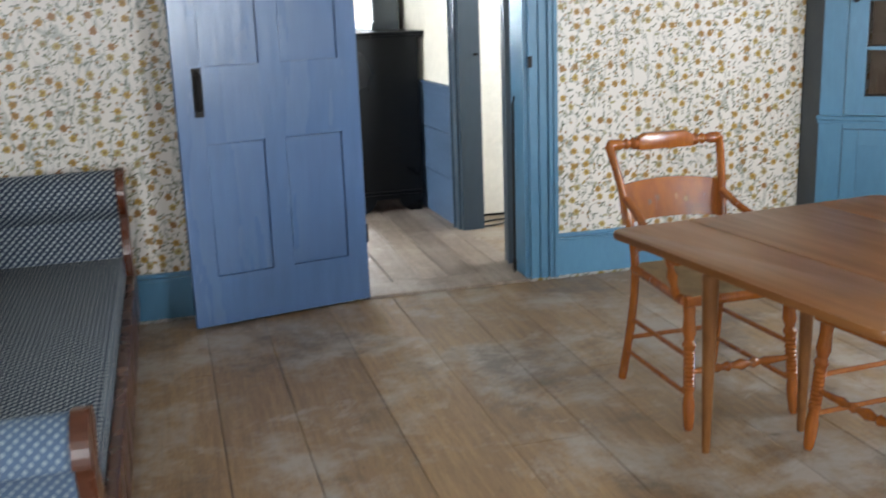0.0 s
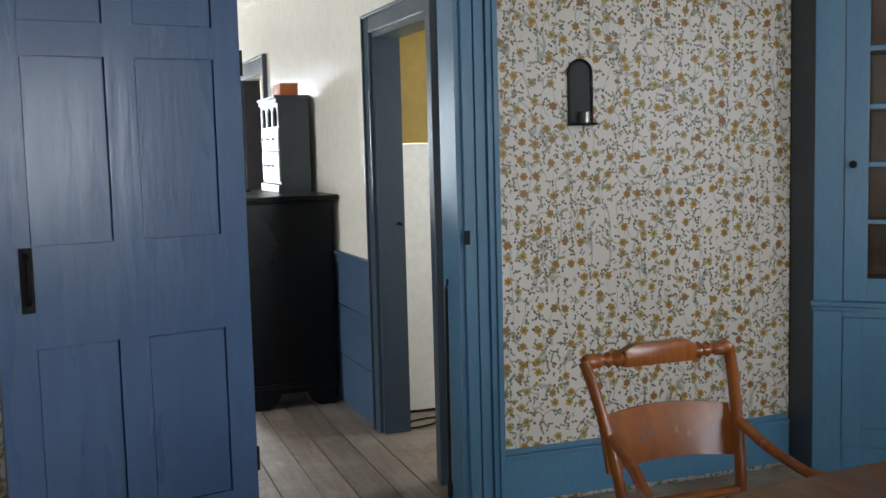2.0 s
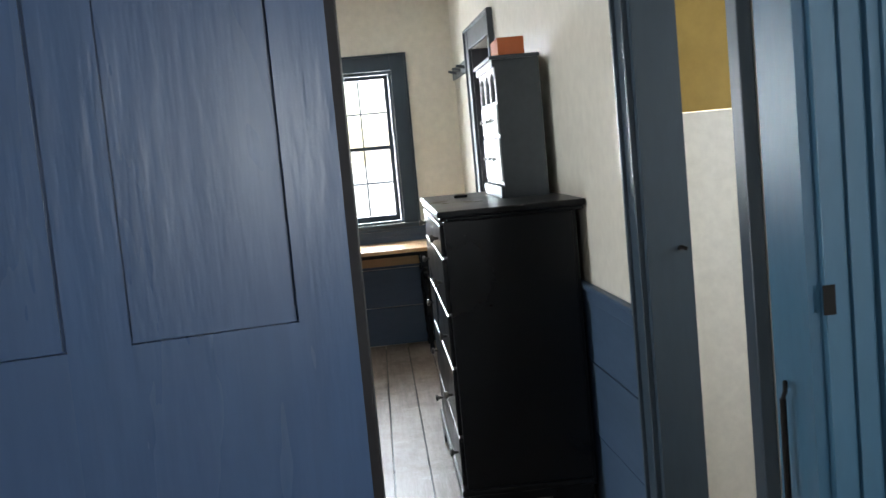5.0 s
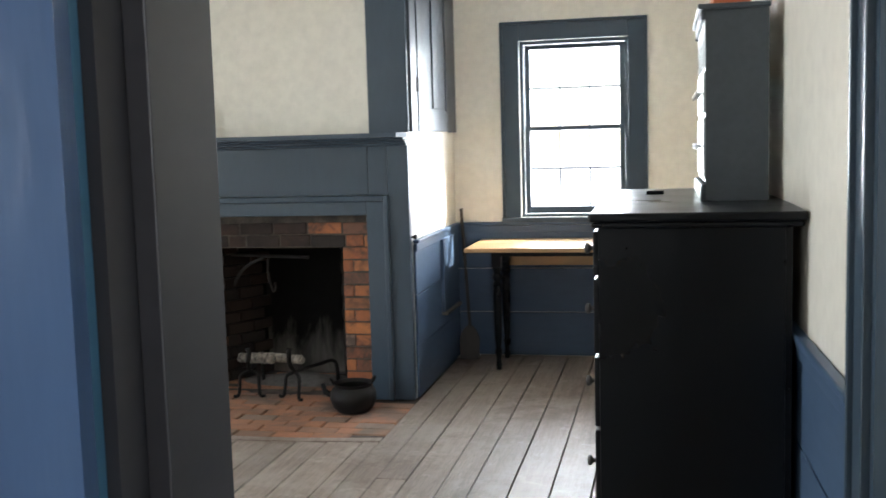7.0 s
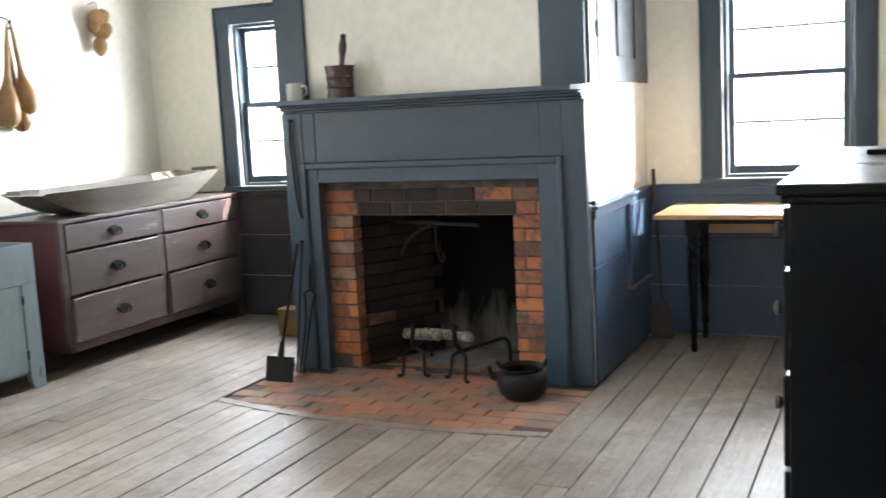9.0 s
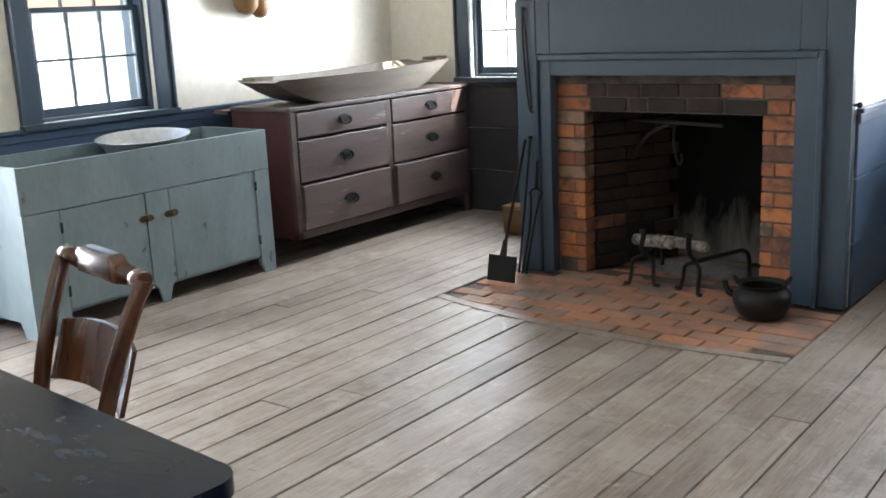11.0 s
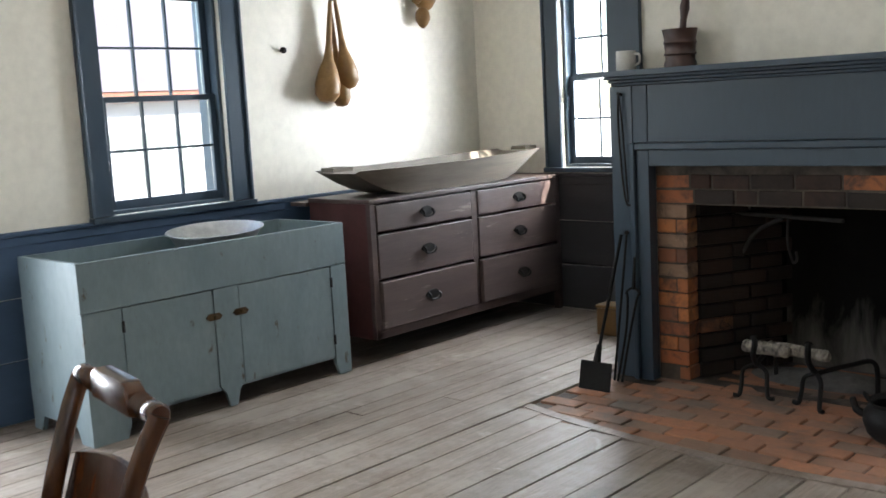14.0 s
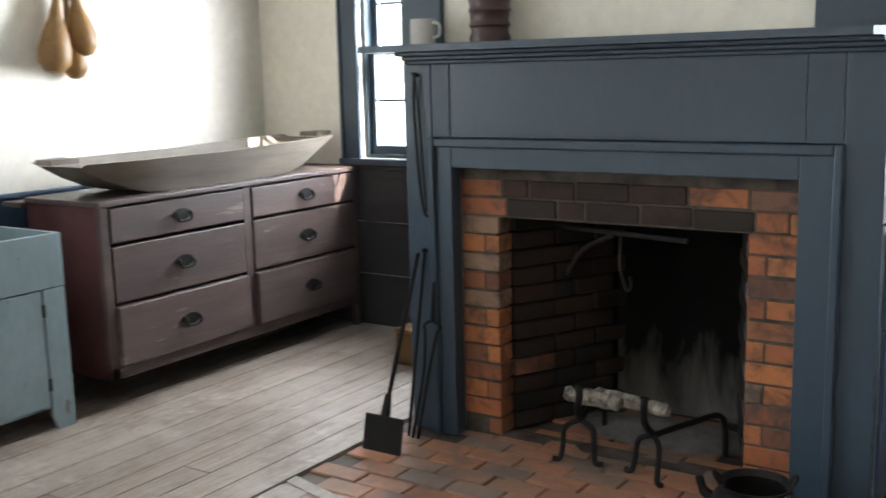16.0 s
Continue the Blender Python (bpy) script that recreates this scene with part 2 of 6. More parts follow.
def board_mat(name, a, b, dark, rough, stain, stain_amount, grime):
    """Old bare floorboards: long grain, dark knots and pale or dark worn patches."""
    m, nt, bsdf = nodes_of(name)
    tc = nt.nodes.new("ShaderNodeTexCoord")
    geo = nt.nodes.new("ShaderNodeNewGeometry")
    oi = nt.nodes.new("ShaderNodeObjectInfo")
    sh = add(nt, "VectorMath", op="SCALE")
    sh.inputs[0].default_value = (13.0, 41.0, 7.0)
    nt.links.new(oi.outputs["Random"], sh.inputs["Scale"])
    mp = nt.nodes.new("ShaderNodeMapping")
    mp.inputs["Scale"].default_value = (9, 0.55, 4)
    nt.links.new(geo.outputs["Position"], mp.inputs[0])
    nt.links.new(sh.outputs[0], mp.inputs["Location"])
    grain = noise_tex(nt, mp.outputs[0], 4.5, 8, 0.72, 0.3)
    fine = noise_tex(nt, mp.outputs[0], 28, 3, 0.6)
    col = mix(nt, ramp(nt, grain, [(0.36, (0, 0, 0)), (0.62, (1, 1, 1))]), a, b)
    col = mix(nt, ramp(nt, fine, [(0.45, (0, 0, 0)), (0.8, (0.5, 0.5, 0.5))]), col, dark)
    pos = geo.outputs["Position"]
    blot = noise_tex(nt, pos, 1.7, 9, 0.74, 0.2)
    col = mix(nt, ramp(nt, blot, [(0.47, (0, 0, 0)), (0.60, (stain_amount,) * 3)]), col, stain)
    grub = noise_tex(nt, pos, 1.3, 10, 0.78, 0.2)
    col = mix(nt, ramp(nt, grub, [(0.52, (0, 0, 0)), (0.62, (0.7, 0.7, 0.7))]), col, grime)
    scuffs = noise_tex(nt, pos, 4.5, 8, 0.75, 0.6)
    col = mix(nt, ramp(nt, scuffs, [(0.58, (0, 0, 0)), (0.66, (0.5, 0.5, 0.5))]), col, tuple(min(1, c * 1.25) for c in stain))
    spots = noise_tex(nt, pos, 11, 5, 0.7)
    col = mix(nt, ramp(nt, spots, [(0.63, (0, 0, 0)), (0.72, (0.45, 0.45, 0.45))]), col, dark)
    hs = add(nt, "HueSaturation")
    mr = add(nt, "MapRange")
    mr.inputs[3].default_value, mr.inputs[4].default_value = 0.87, 1.12
    nt.links.new(oi.outputs["Random"], mr.inputs[0])
    nt.links.new(mr.outputs[0], hs.inputs["Value"])
    nt.links.new(col, hs.inputs["Color"])
    nt.links.new(hs.outputs[0], bsdf.inputs["Base Color"])
    rr = add(nt, "MapRange")
    rr.inputs[3].default_value, rr.inputs[4].default_value = rough - 0.16, rough + 0.16
    nt.links.new(blot, rr.inputs[0])
    nt.links.new(rr.outputs[0], bsdf.inputs["Roughness"])
    bump(nt, bsdf, grain, 0.4, 0.003)
    return m


KITCHEN_BOARD = board_mat("worn grey pine board", (0.300, 0.242, 0.198), (0.190, 0.148, 0.119), (0.058, 0.041, 0.031), 0.50, (0.355, 0.310, 0.270), 0.6, (0.120, 0.088, 0.067))
PARLOR_BOARD = board_mat("worn brown pine board", (0.310, 0.195, 0.090), (0.195, 0.118, 0.058), (0.065, 0.042, 0.026), 0.44, (0.345, 0.305, 0.262), 0.85, (0.075, 0.054, 0.040))


def brick_mat(name, a, b, c, soot_scale, pale=(0.22, 0.18, 0.145), grit=(0.10, 0.07, 0.055), soot=(0.045, 0.038, 0.034)):
    m, nt, bsdf = nodes_of(name)
    geo = nt.nodes.new("ShaderNodeNewGeometry")
    oi = nt.nodes.new("ShaderNodeObjectInfo")
    base = ramp(nt, oi.outputs["Random"], [(0.0, a), (0.3, b), (0.46, c), (0.60, a), (0.74, b), (0.86, c), (1.0, pale)])
    n1 = noise_tex(nt, geo.outputs["Position"], 30, 6, 0.65)
    col = mix(nt, ramp(nt, n1, [(0.35, (0, 0, 0)), (0.75, (0.55, 0.55, 0.55))]), base, grit)
    n2 = noise_tex(nt, geo.outputs["Position"], soot_scale, 5, 0.65, 0.4)
    col = mix(nt, ramp(nt, n2, [(0.46, (0, 0, 0)), (0.62, (0.75, 0.75, 0.75))]), col, soot)
    nt.links.new(col, bsdf.inputs["Base Color"])
    bsdf.inputs["Roughness"].default_value = 0.85
    bump(nt, bsdf, n1, 0.5, 0.004)
    return m


BRICK = brick_mat("old orange brick", (0.52, 0.185, 0.062), (0.40, 0.125, 0.048), (0.16, 0.066, 0.042), 9.0, (0.34, 0.24, 0.17), (0.17, 0.095, 0.06))
HEARTH_BRICK = brick_mat("worn hearth brick", (0.46, 0.195, 0.10), (0.36, 0.165, 0.095), (0.27, 0.17, 0.12), 2.2, (0.25, 0.20, 0.165), (0.20, 0.125, 0.085), (0.13, 0.11, 0.095))
SOOT_BRICK = brick_mat("sooty brick", (0.044, 0.022, 0.014), (0.017, 0.011, 0.008), (0.011, 0.009, 0.008), 3.0, (0.070, 0.034, 0.018), (0.030, 0.016, 0.010), (0.008, 0.006, 0.005))
LINTEL_BRICK = brick_mat("smoked lintel brick", (0.060, 0.028, 0.018), (0.026, 0.017, 0.013), (0.018, 0.014, 0.012), 4.5, (0.15, 0.10, 0.075), (0.032, 0.021, 0.016), (0.010, 0.008, 0.007))
ASHY_BRICK = brick_mat("brick streaked with pale ash", (0.14, 0.085, 0.06), (0.09, 0.065, 0.05), (0.05, 0.04, 0.034), 5.0, (0.30, 0.27, 0.235), (0.22, 0.20, 0.175), (0.10, 0.09, 0.08))


def wallpaper():
    """Cream paper printed with ochre flowers, berries, grey-green sprigs and thin stems."""
    m, nt, bsdf = nodes_of("floral wallpaper")
    tc = nt.nodes.new("ShaderNodeTexCoord")
    sep = nt.nodes.new("ShaderNodeSeparateXYZ")
    nt.links.new(tc.outputs["Object"], sep.inputs[0])
    flat = nt.nodes.new("ShaderNodeCombineXYZ")
    nt.links.new(sep.outputs[0], flat.inputs[0])
    nt.links.new(sep.outputs[2], flat.inputs[1])
    v = flat.outputs[0]
    col = mix(nt, ramp(nt, noise_tex(nt, v, 1.6, 4), [(0.35, (0, 0, 0)), (0.7, (1, 1, 1))]), (0.64, 0.60, 0.55), (0.59, 0.55, 0.50))

    def motif(scale, shift, radius, wob, palette, keep, petals=0, turn_by=0.0, squash=1.0, loose=0.75):
        """One kind of print: blobs at scattered points, coloured cell by cell."""
        nonlocal col
        mp = nt.nodes.new("ShaderNodeMapping")
        mp.inputs["Location"].default_value = (*shift, 0)
        mp.inputs["Rotation"].default_value = (0, 0, radians(turn_by))
        mp.inputs["Scale"].default_value = (squash, 1, 1)
        nt.links.new(v, mp.inputs[0])
        vo = nt.nodes.new("ShaderNodeTexVoronoi")
        vo.voronoi_dimensions = "2D"
        vo.inputs["Scale"].default_value, vo.inputs["Randomness"].default_value = scale, loose
        nt.links.new(mp.outputs[0], vo.inputs["Vector"])
        rel = add(nt, "VectorMath", op="SUBTRACT")
        nt.links.new(mp.outputs[0], rel.inputs[0])
        nt.links.new(vo.outputs["Position"], rel.inputs[1])
        s2 = nt.nodes.new("ShaderNodeSeparateXYZ")
        nt.links.new(rel.outputs[0], s2.inputs[0])
        ang = add(nt, "Math", op="ARCTAN2")
        nt.links.new(s2.outputs[1], ang.inputs[0])
        nt.links.new(s2.outputs[0], ang.inputs[1])
        rot = nt.nodes.new("ShaderNodeSeparateColor")
        nt.links.new(vo.outputs["Color"], rot.inputs[0])
        turn = add(nt, "Math", op="MULTIPLY_ADD")
        turn.inputs[1].default_value = 6.28 * max(petals, 1)
        ph = add(nt, "Math", op="MULTIPLY")
        ph.inputs[1].default_value = petals or 1
        nt.links.new(ang.outputs[0], ph.inputs[0])
        nt.links.new(rot.outputs[2], turn.inputs[0])
        nt.links.new(ph.outputs[0], turn.inputs[2])
        cs = add(nt, "Math", op="COSINE")
        nt.links.new(turn.outputs[0], cs.inputs[0])
        rad = add(nt, "Math", op="MULTIPLY_ADD")
        rad.inputs[1].default_value, rad.inputs[2].default_value = wob, radius
        nt.links.new(cs.outputs[0], rad.inputs[0])
        dd = add(nt, "Math", op="SUBTRACT")
        nt.links.new(rad.outputs[0], dd.inputs[0])
        nt.links.new(vo.outputs["Distance"], dd.inputs[1])
        inside = ramp(nt, dd.outputs[0], [(0.0, (0, 0, 0)), (0.03, (1, 1, 1))])
        kp = add(nt, "Math", op="LESS_THAN")
        kp.inputs[1].default_value = keep
        nt.links.new(rot.outputs[0], kp.inputs[0])
        both = add(nt, "Math", op="MULTIPLY")
        nt.links.new(inside, both.inputs[0])
        nt.links.new(kp.outputs[0], both.inputs[1])
        tone = ramp(nt, rot.outputs[1], palette)
        core = ramp(nt, vo.outputs["Distance"], [(radius * 0.30, (1, 1, 1)), (radius * 0.42, (0, 0, 0))])
        tone = mix(nt, core, tone, (0.20, 0.105, 0.022)) if petals > 3 else tone
        col = mix(nt, both.outputs[0], col, tone)

    green = [(0.0, (0.075, 0.085, 0.055)), (0.5, (0.15, 0.165, 0.125)), (1.0, (0.12, 0.115, 0.05))]
    ochre = [(0.0, (0.27, 0.135, 0.016)), (0.3, (0.36, 0.22, 0.03)), (0.5, (0.22, 0.085, 0.016)), (0.68, (0.33, 0.28, 0.11)), (0.86, (0.36, 0.235, 0.03)), (1.0, (0.21, 0.22, 0.15))]
    # thin winding stems, then paired leaves, buds, berries and flowers
    for seed, size in ((0.0, 5.5), (13.0, 6.5)):
        mp = nt.nodes.new("ShaderNodeMapping")
        mp.inputs["Location"].default_value = (seed, seed * 0.7, seed)
        mp.inputs["Scale"].default_value = (1.7, 0.8, 1)
        nt.links.new(v, mp.inputs[0])
        vine = noise_tex(nt, mp.outputs[0], size, 1, 0.4, 0.6)
        col = mix(nt, ramp(nt, vine, [(0.485, (0, 0, 0)), (0.495, (0.8, 0.8, 0.8)), (0.505, (0.8, 0.8, 0.8)), (0.515, (0, 0, 0))]), col, (0.27, 0.275, 0.235))
    motif(24, (0.3, 0.1), 0.17, 0.17, green, 0.52, 2)
    motif(27, (4.1, 2.7), 0.17, 0.17, green, 0.46, 2)
    motif(34, (9.3, 6.2), 0.16, 0.16, green, 0.36, 2)
    motif(20, (3.9, 8.2), 0.19, 0.11, [(0.0, (0.30, 0.26, 0.12)), (0.5, (0.24, 0.245, 0.18)), (1.0, (0.31, 0.20, 0.04))], 0.34, 2, 35)
    motif(33, (7.7, 1.9), 0.22, 0.0, [(0.0, (0.17, 0.065, 0.016)), (1.0, (0.27, 0.15, 0.03))], 0.22)
    motif(14.5, (2.3, 5.1), 0.255, 0.034, ochre, 0.74, 6, loose=0.75)
    nt.links.new(col, bsdf.inputs["Base Color"])
    bsdf.inputs["Roughness"].default_value = 0.36
    bump(nt, bsdf, noise_tex(nt, v, 5, 4), 0.15, 0.01)
    return m


WALLPAPER = wallpaper()


def dotted_cloth(name, ground, dot, pitch, size):
    """Woven upholstery: a diagonal grid of small pale dots."""
    m, nt, bsdf = nodes_of(name)
    tc = nt.nodes.new("ShaderNodeTexCoord")
    geo = nt.nodes.new("ShaderNodeNewGeometry")
    uv = tc.outputs["UV"]
    mp = nt.nodes.new("ShaderNodeMapping")
    mp.inputs["Rotation"].default_value = (0, 0, radians(45))
    mp.inputs["Scale"].default_value = (1 / pitch, 1 / pitch, 1)
    nt.links.new(uv, mp.inputs[0])
    vo = nt.nodes.new("ShaderNodeTexVoronoi")
    vo.voronoi_dimensions = "2D"
    vo.inputs["Scale"].default_value, vo.inputs["Randomness"].default_value = 1.0, 0.0
    nt.links.new(mp.outputs[0], vo.inputs["Vector"])
    d = ramp(nt, vo.outputs["Distance"], [(size, (1, 1, 1)), (size + 0.08, (0, 0, 0))])
    n = noise_tex(nt, tc.outputs["Object"], 120, 2)
    g = mix(nt, n, ground, tuple(c * 0.6 for c in ground))
    nt.links.new(mix(nt, d, g, dot), bsdf.inputs["Base Color"])
    bsdf.inputs["Roughness"].default_value = 0.9
    bump(nt, bsdf, n, 0.3, 0.002)
    return m


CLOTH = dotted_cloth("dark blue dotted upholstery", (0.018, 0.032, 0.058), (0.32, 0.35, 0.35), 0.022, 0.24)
# Near arm's cloth: lighter blue ground, dimmer and closer dots.
CLOTH_PALE = dotted_cloth("paler blue dotted upholstery", (0.060, 0.105, 0.175), (0.17, 0.21, 0.24), 0.018, 0.24)

GLASS, _nt, _b = nodes_of("window glass")
_nt.nodes.remove(_b)
_out = _nt.nodes["Material Output"]
_tr, _gl, _mx, _fr = _nt.nodes.new("ShaderNodeBsdfTransparent"), _nt.nodes.new("ShaderNodeBsdfGlossy"), _nt.nodes.new("ShaderNodeMixShader"), _nt.nodes.new("ShaderNodeFresnel")
_gl.inputs["Roughness"].default_value = 0.02
_tr.inputs[0].default_value = (0.93, 0.95, 0.95, 1)
_fr.inputs[0].default_value = 1.5
_nt.links.new(_fr.outputs[0], _mx.inputs[0])
_nt.links.new(_tr.outputs[0], _mx.inputs[1])
_nt.links.new(_gl.outputs[0], _mx.inputs[2])
_nt.links.new(_mx.outputs[0], _out.inputs[0])


# ---- mesh helpers ----
def box(bm, x0, x1, y0, y1, z0, z1, bev=0.0, m=None):
    """A block between two corners, its edges rounded by bev."""
    vs = [bm.verts.new((x, y, z)) for x in (x0, x1) for y in (y0, y1) for z in (z0, z1)]
    fs = [bm.faces.new([vs[i] for i in q]) for q in ((0, 1, 3, 2), (4, 6, 7, 5), (0, 4, 5, 1), (2, 3, 7, 6), (0, 2, 6, 4), (1, 5, 7, 3))]
    if bev:
        es = list({e for f in fs for e in f.edges})
        r = bmesh.ops.bevel(bm, geom=es, offset=bev, segments=2, profile=0.5, affect="EDGES")
        vs = list({v for f in r["faces"] for v in f.verts} | {v for v in vs if v.is_valid})
    if m is not None:
        bmesh.ops.transform(bm, matrix=m, verts=[v for v in vs if v.is_valid])
    return bm


def lathe(bm, profile, seg=20, m=None):
    """A turned shape from (radius, height) pairs."""
    rings = []
    for r, z in profile:
        rings.append([bm.verts.new((max(r, 0.0004) * math.cos(a), max(r, 0.0004) * math.sin(a), z)) for a in [2 * math.pi * i / seg for i in range(seg)]])
    for a, b in zip(rings, rings[1:]):
        for i in range(seg):
            bm.faces.new((a[i], a[(i + 1) % seg], b[(i + 1) % seg], b[i]))
    bm.faces.new(list(reversed(rings[0])))
    bm.faces.new(rings[-1])
    if m is not None:
        bmesh.ops.transform(bm, matrix=m, verts=[v for r in rings for v in r])
    return bm


def tube(bm, pts, rad, seg=8, flat=1.0):
    """A rod along a line of points; rad is one radius or one for each point."""
    pts = [Vector(p) for p in pts]
    rads = rad if isinstance(rad, (list, tuple)) else [rad] * len(pts)
    rings, up = [], None
    for i, p in enumerate(pts):
        d = (pts[min(i + 1, len(pts) - 1)] - pts[max(i - 1, 0)]).normalized()
        if up is None:
            up = Vector((0, 0, 1)) if abs(d.z) < 0.9 else Vector((1, 0, 0))
        s = d.cross(up).normalized()
        up = s.cross(d).normalized()
        rings.append([bm.verts.new(p + (s * math.cos(a) + up * math.sin(a) * flat) * rads[i]) for a in [2 * math.pi * k / seg for k in range(seg)]])
    for a, b in zip(rings, rings[1:]):
        for i in range(seg):
            bm.faces.new((a[i], a[(i + 1) % seg], b[(i + 1) % seg], b[i]))
    bm.faces.new(list(reversed(rings[0])))
    bm.faces.new(rings[-1])
    return bm


def along(p0, p1):
    """The pose that carries the z axis onto the line from p0 to p1."""
    p0, p1 = Vector(p0), Vector(p1)
    return Matrix.Translation(p0) @ (p1 - p0).to_track_quat("Z", "Y").to_matrix().to_4x4()


def smooth_line(pts, n=6):
    """A rounded line through the given points."""
    pts = [Vector(p) for p in pts]
    out = []
    for i in range(len(pts) - 1):
        p0, p1, p2, p3 = pts[max(i - 1, 0)], pts[i], pts[i + 1], pts[min(i + 2, len(pts) - 1)]
        for k in range(n):
            t = k / n
            out.append(0.5 * (2 * p1 + (p2 - p0) * t + (2 * p0 - 5 * p1 + 4 * p2 - p3) * t * t + (3 * p1 - p0 - 3 * p2 + p3) * t ** 3))
    out.append(pts[-1])
    return out


def slab(bm, outline, z0, z1, m=None):
    """A flat board with the given outline."""
    lo = [bm.verts.new((x, y, z0)) for x, y in outline]
    hi = [bm.verts.new((x, y, z1)) for x, y in outline]
    bm.faces.new(list(reversed(lo)))
    bm.faces.new(hi)
    n = len(outline)
    for i in range(n):
        bm.faces.new((lo[i], lo[(i + 1) % n], hi[(i + 1) % n], hi[i]))
    if m is not None:
        bmesh.ops.transform(bm, matrix=m, verts=lo + hi)
    return bm


def link(name, bm, material, shade=False):
    me = bpy.data.meshes.new(name)
    bmesh.ops.recalc_face_normals(bm, faces=bm.faces)
    bm.to_mesh(me)
    bm.free()
    for mm in (material if isinstance(material, (list, tuple)) else [material]):
        me.materials.append(mm)
    if shade:
        me.polygons.foreach_set("use_smooth", [True] * len(me.polygons))
        me.set_sharp_from_angle(angle=radians(38))
    return new(name, me)


def part(name, bm, material, parent, label="", shade=False):
    ob = link(name, bm, material, shade)
    ob.parent = parent
    return tagged(ob, label)


def thing(name, label, category, m=None, group=""):
    ob = new(name)
    ob.empty_display_size = 0.1
    if m is not None:
        ob.matrix_basis = m
    return tagged(ob, label, category, group)


def structure(name, bm, material, label, category, shade=False):
    return tagged(link(name, bm, material, shade), label, category, "", "structure")


def B(*a, **k):
    return box(bmesh.new(), *a, **k)


def rounded(x0, x1, y0, y1, r, n=5):
    """The outline of a rectangle with rounded corners."""
    pts = []
    for cx, cy, a0 in ((x1 - r, y1 - r, 0), (x0 + r, y1 - r, 90), (x0 + r, y0 + r, 180), (x1 - r, y0 + r, 270)):
        pts += [(cx + r * math.cos(radians(a0 + 90 * k / n)), cy + r * math.sin(radians(a0 + 90 * k / n))) for k in range(n + 1)]
    return pts


# ---- the setting ----
XL, YB, YW, YK = -4.69, 6.68, 0.852, 1.03      # kitchen's west and north walls, parlor and kitchen faces of the wall between
BX0, BX1, YBR, YF = -2.80, -1.106, 5.422, 5.485  # chimney breast and brick face
TOP = 2.60                                       # ceiling
XZ_EARLY = Matrix(((1, 0, 0, 0), (0, 0, -1, 0), (0, 1, 0, 0), (0, 0, 0, 1)))   # board drawn in x, z
XP, YS = 3.05, -5.60                             # parlor's east and south walls


def wall(bm, axis, a0, a1, b0, b1, z1, holes, z0=-0.13):
    """A wall along x or y from a0 to a1, b0 to b1 thick, with holes (from, to, bottom, top) right through it."""
    cuts = sorted({a0, a1, *[h[0] for h in holes], *[h[1] for h in holes]})

    def put(u0, u1, w0, w1):
        if w1 - w0 > 1e-4:
            box(bm, u0, u1, b0, b1, w0, w1) if axis == "x" else box(bm, b0, b1, u0, u1, w0, w1)

    for u0, u1 in zip(cuts, cuts[1:]):
        mid = (u0 + u1) / 2
        over = [h for h in holes if h[0] < mid < h[1]]
        if over:
            put(u0, u1, z0, over[0][2])
            put(u0, u1, over[0][3], z1)
        else:
            put(u0, u1, z0, z1)
    return bm


def faced(ob, test, slot):
    """Gives the faces that pass the test the material in that slot."""
    for f in ob.data.polygons:
        if test(f.normal, f.center):
            f.material_index = slot
    return ob


LEFT_WIN = (3.85, 4.58, 0.905, 2.03)
LEFT_DOOR = (2.02, 2.955, 0.0, 2.05)
BACK_R = (-0.665, 0.028, 0.915, 2.05)
BACK_L = (-3.985, -3.285, 0.925, 2.04)
DOORWAY = (-0.235, 0.64, -0.06, 2.13)
structure("wall_west", wall(bmesh.new(), "y", YK - 0.02, YB + 0.22, XL - 0.2, XL, TOP, [LEFT_DOOR, LEFT_WIN]), PLASTER, "cream plastered kitchen wall with a window and open door", "wall")
structure("wall_north", wall(bmesh.new(), "x", XL, 2.2, YB, YB + 0.22, TOP, [BACK_L, BACK_R]), PLASTER, "cream plastered kitchen wall with two windows", "wall")
mid_wall = structure("wall_between", wall(bmesh.new(), "x", XL - 0.2, XP + 0.2, YW, YK, TOP, [DOORWAY]), [PLASTER, WALLPAPER], "wall papered with ochre flowers on the parlor side", "wall")
faced(mid_wall, lambda n, c: n.y < -0.9, 1)
W_HOLE = (-1.77, -0.93, 0.95, 2.15)
S_HOLE = (-5.35, -4.51, 0.95, 2.15)
SOUTH = (1.63, 2.47, 0.95, 2.15)
structure("wall_parlor_east", wall(bmesh.new(), "y", YS, YW, XP, XP + 0.2, TOP, [W_HOLE]), WALLPAPER, "papered parlor wall with a window", "wall")
structure("wall_parlor_south", wall(bmesh.new(), "x", -2.45, XP + 0.2, YS - 0.2, YS, TOP, [SOUTH]), WALLPAPER, "papered parlor wall with a window", "wall")
structure("wall_parlor_west", wall(bmesh.new(), "y", YS, YW, -2.45, -2.25, TOP, [S_HOLE]), WALLPAPER, "papered parlor wall with a window", "wall")
structure("ceiling", B(XL - 0.2, XP + 0.2, YS - 0.2, YB + 0.22, TOP, TOP + 0.15), CEILING, "plain plaster ceiling", "ceiling")

# the kitchen's east wall runs a little askew
SKEW = Matrix.Translation((0.70, 0, 0)) @ Matrix.Rotation(math.atan(0.03), 4, "Z")
PANTRY = (1.20, 2.066, -0.06, 2.04)
CLOSET = (4.77, 5.62, -0.06, 2.05)
bm = wall(bmesh.new(), "y", YK - 0.03, YB + 0.1, 0, 0.13, TOP, [PANTRY, CLOSET])
bmesh.ops.transform(bm, matrix=SKEW, verts=bm.verts)
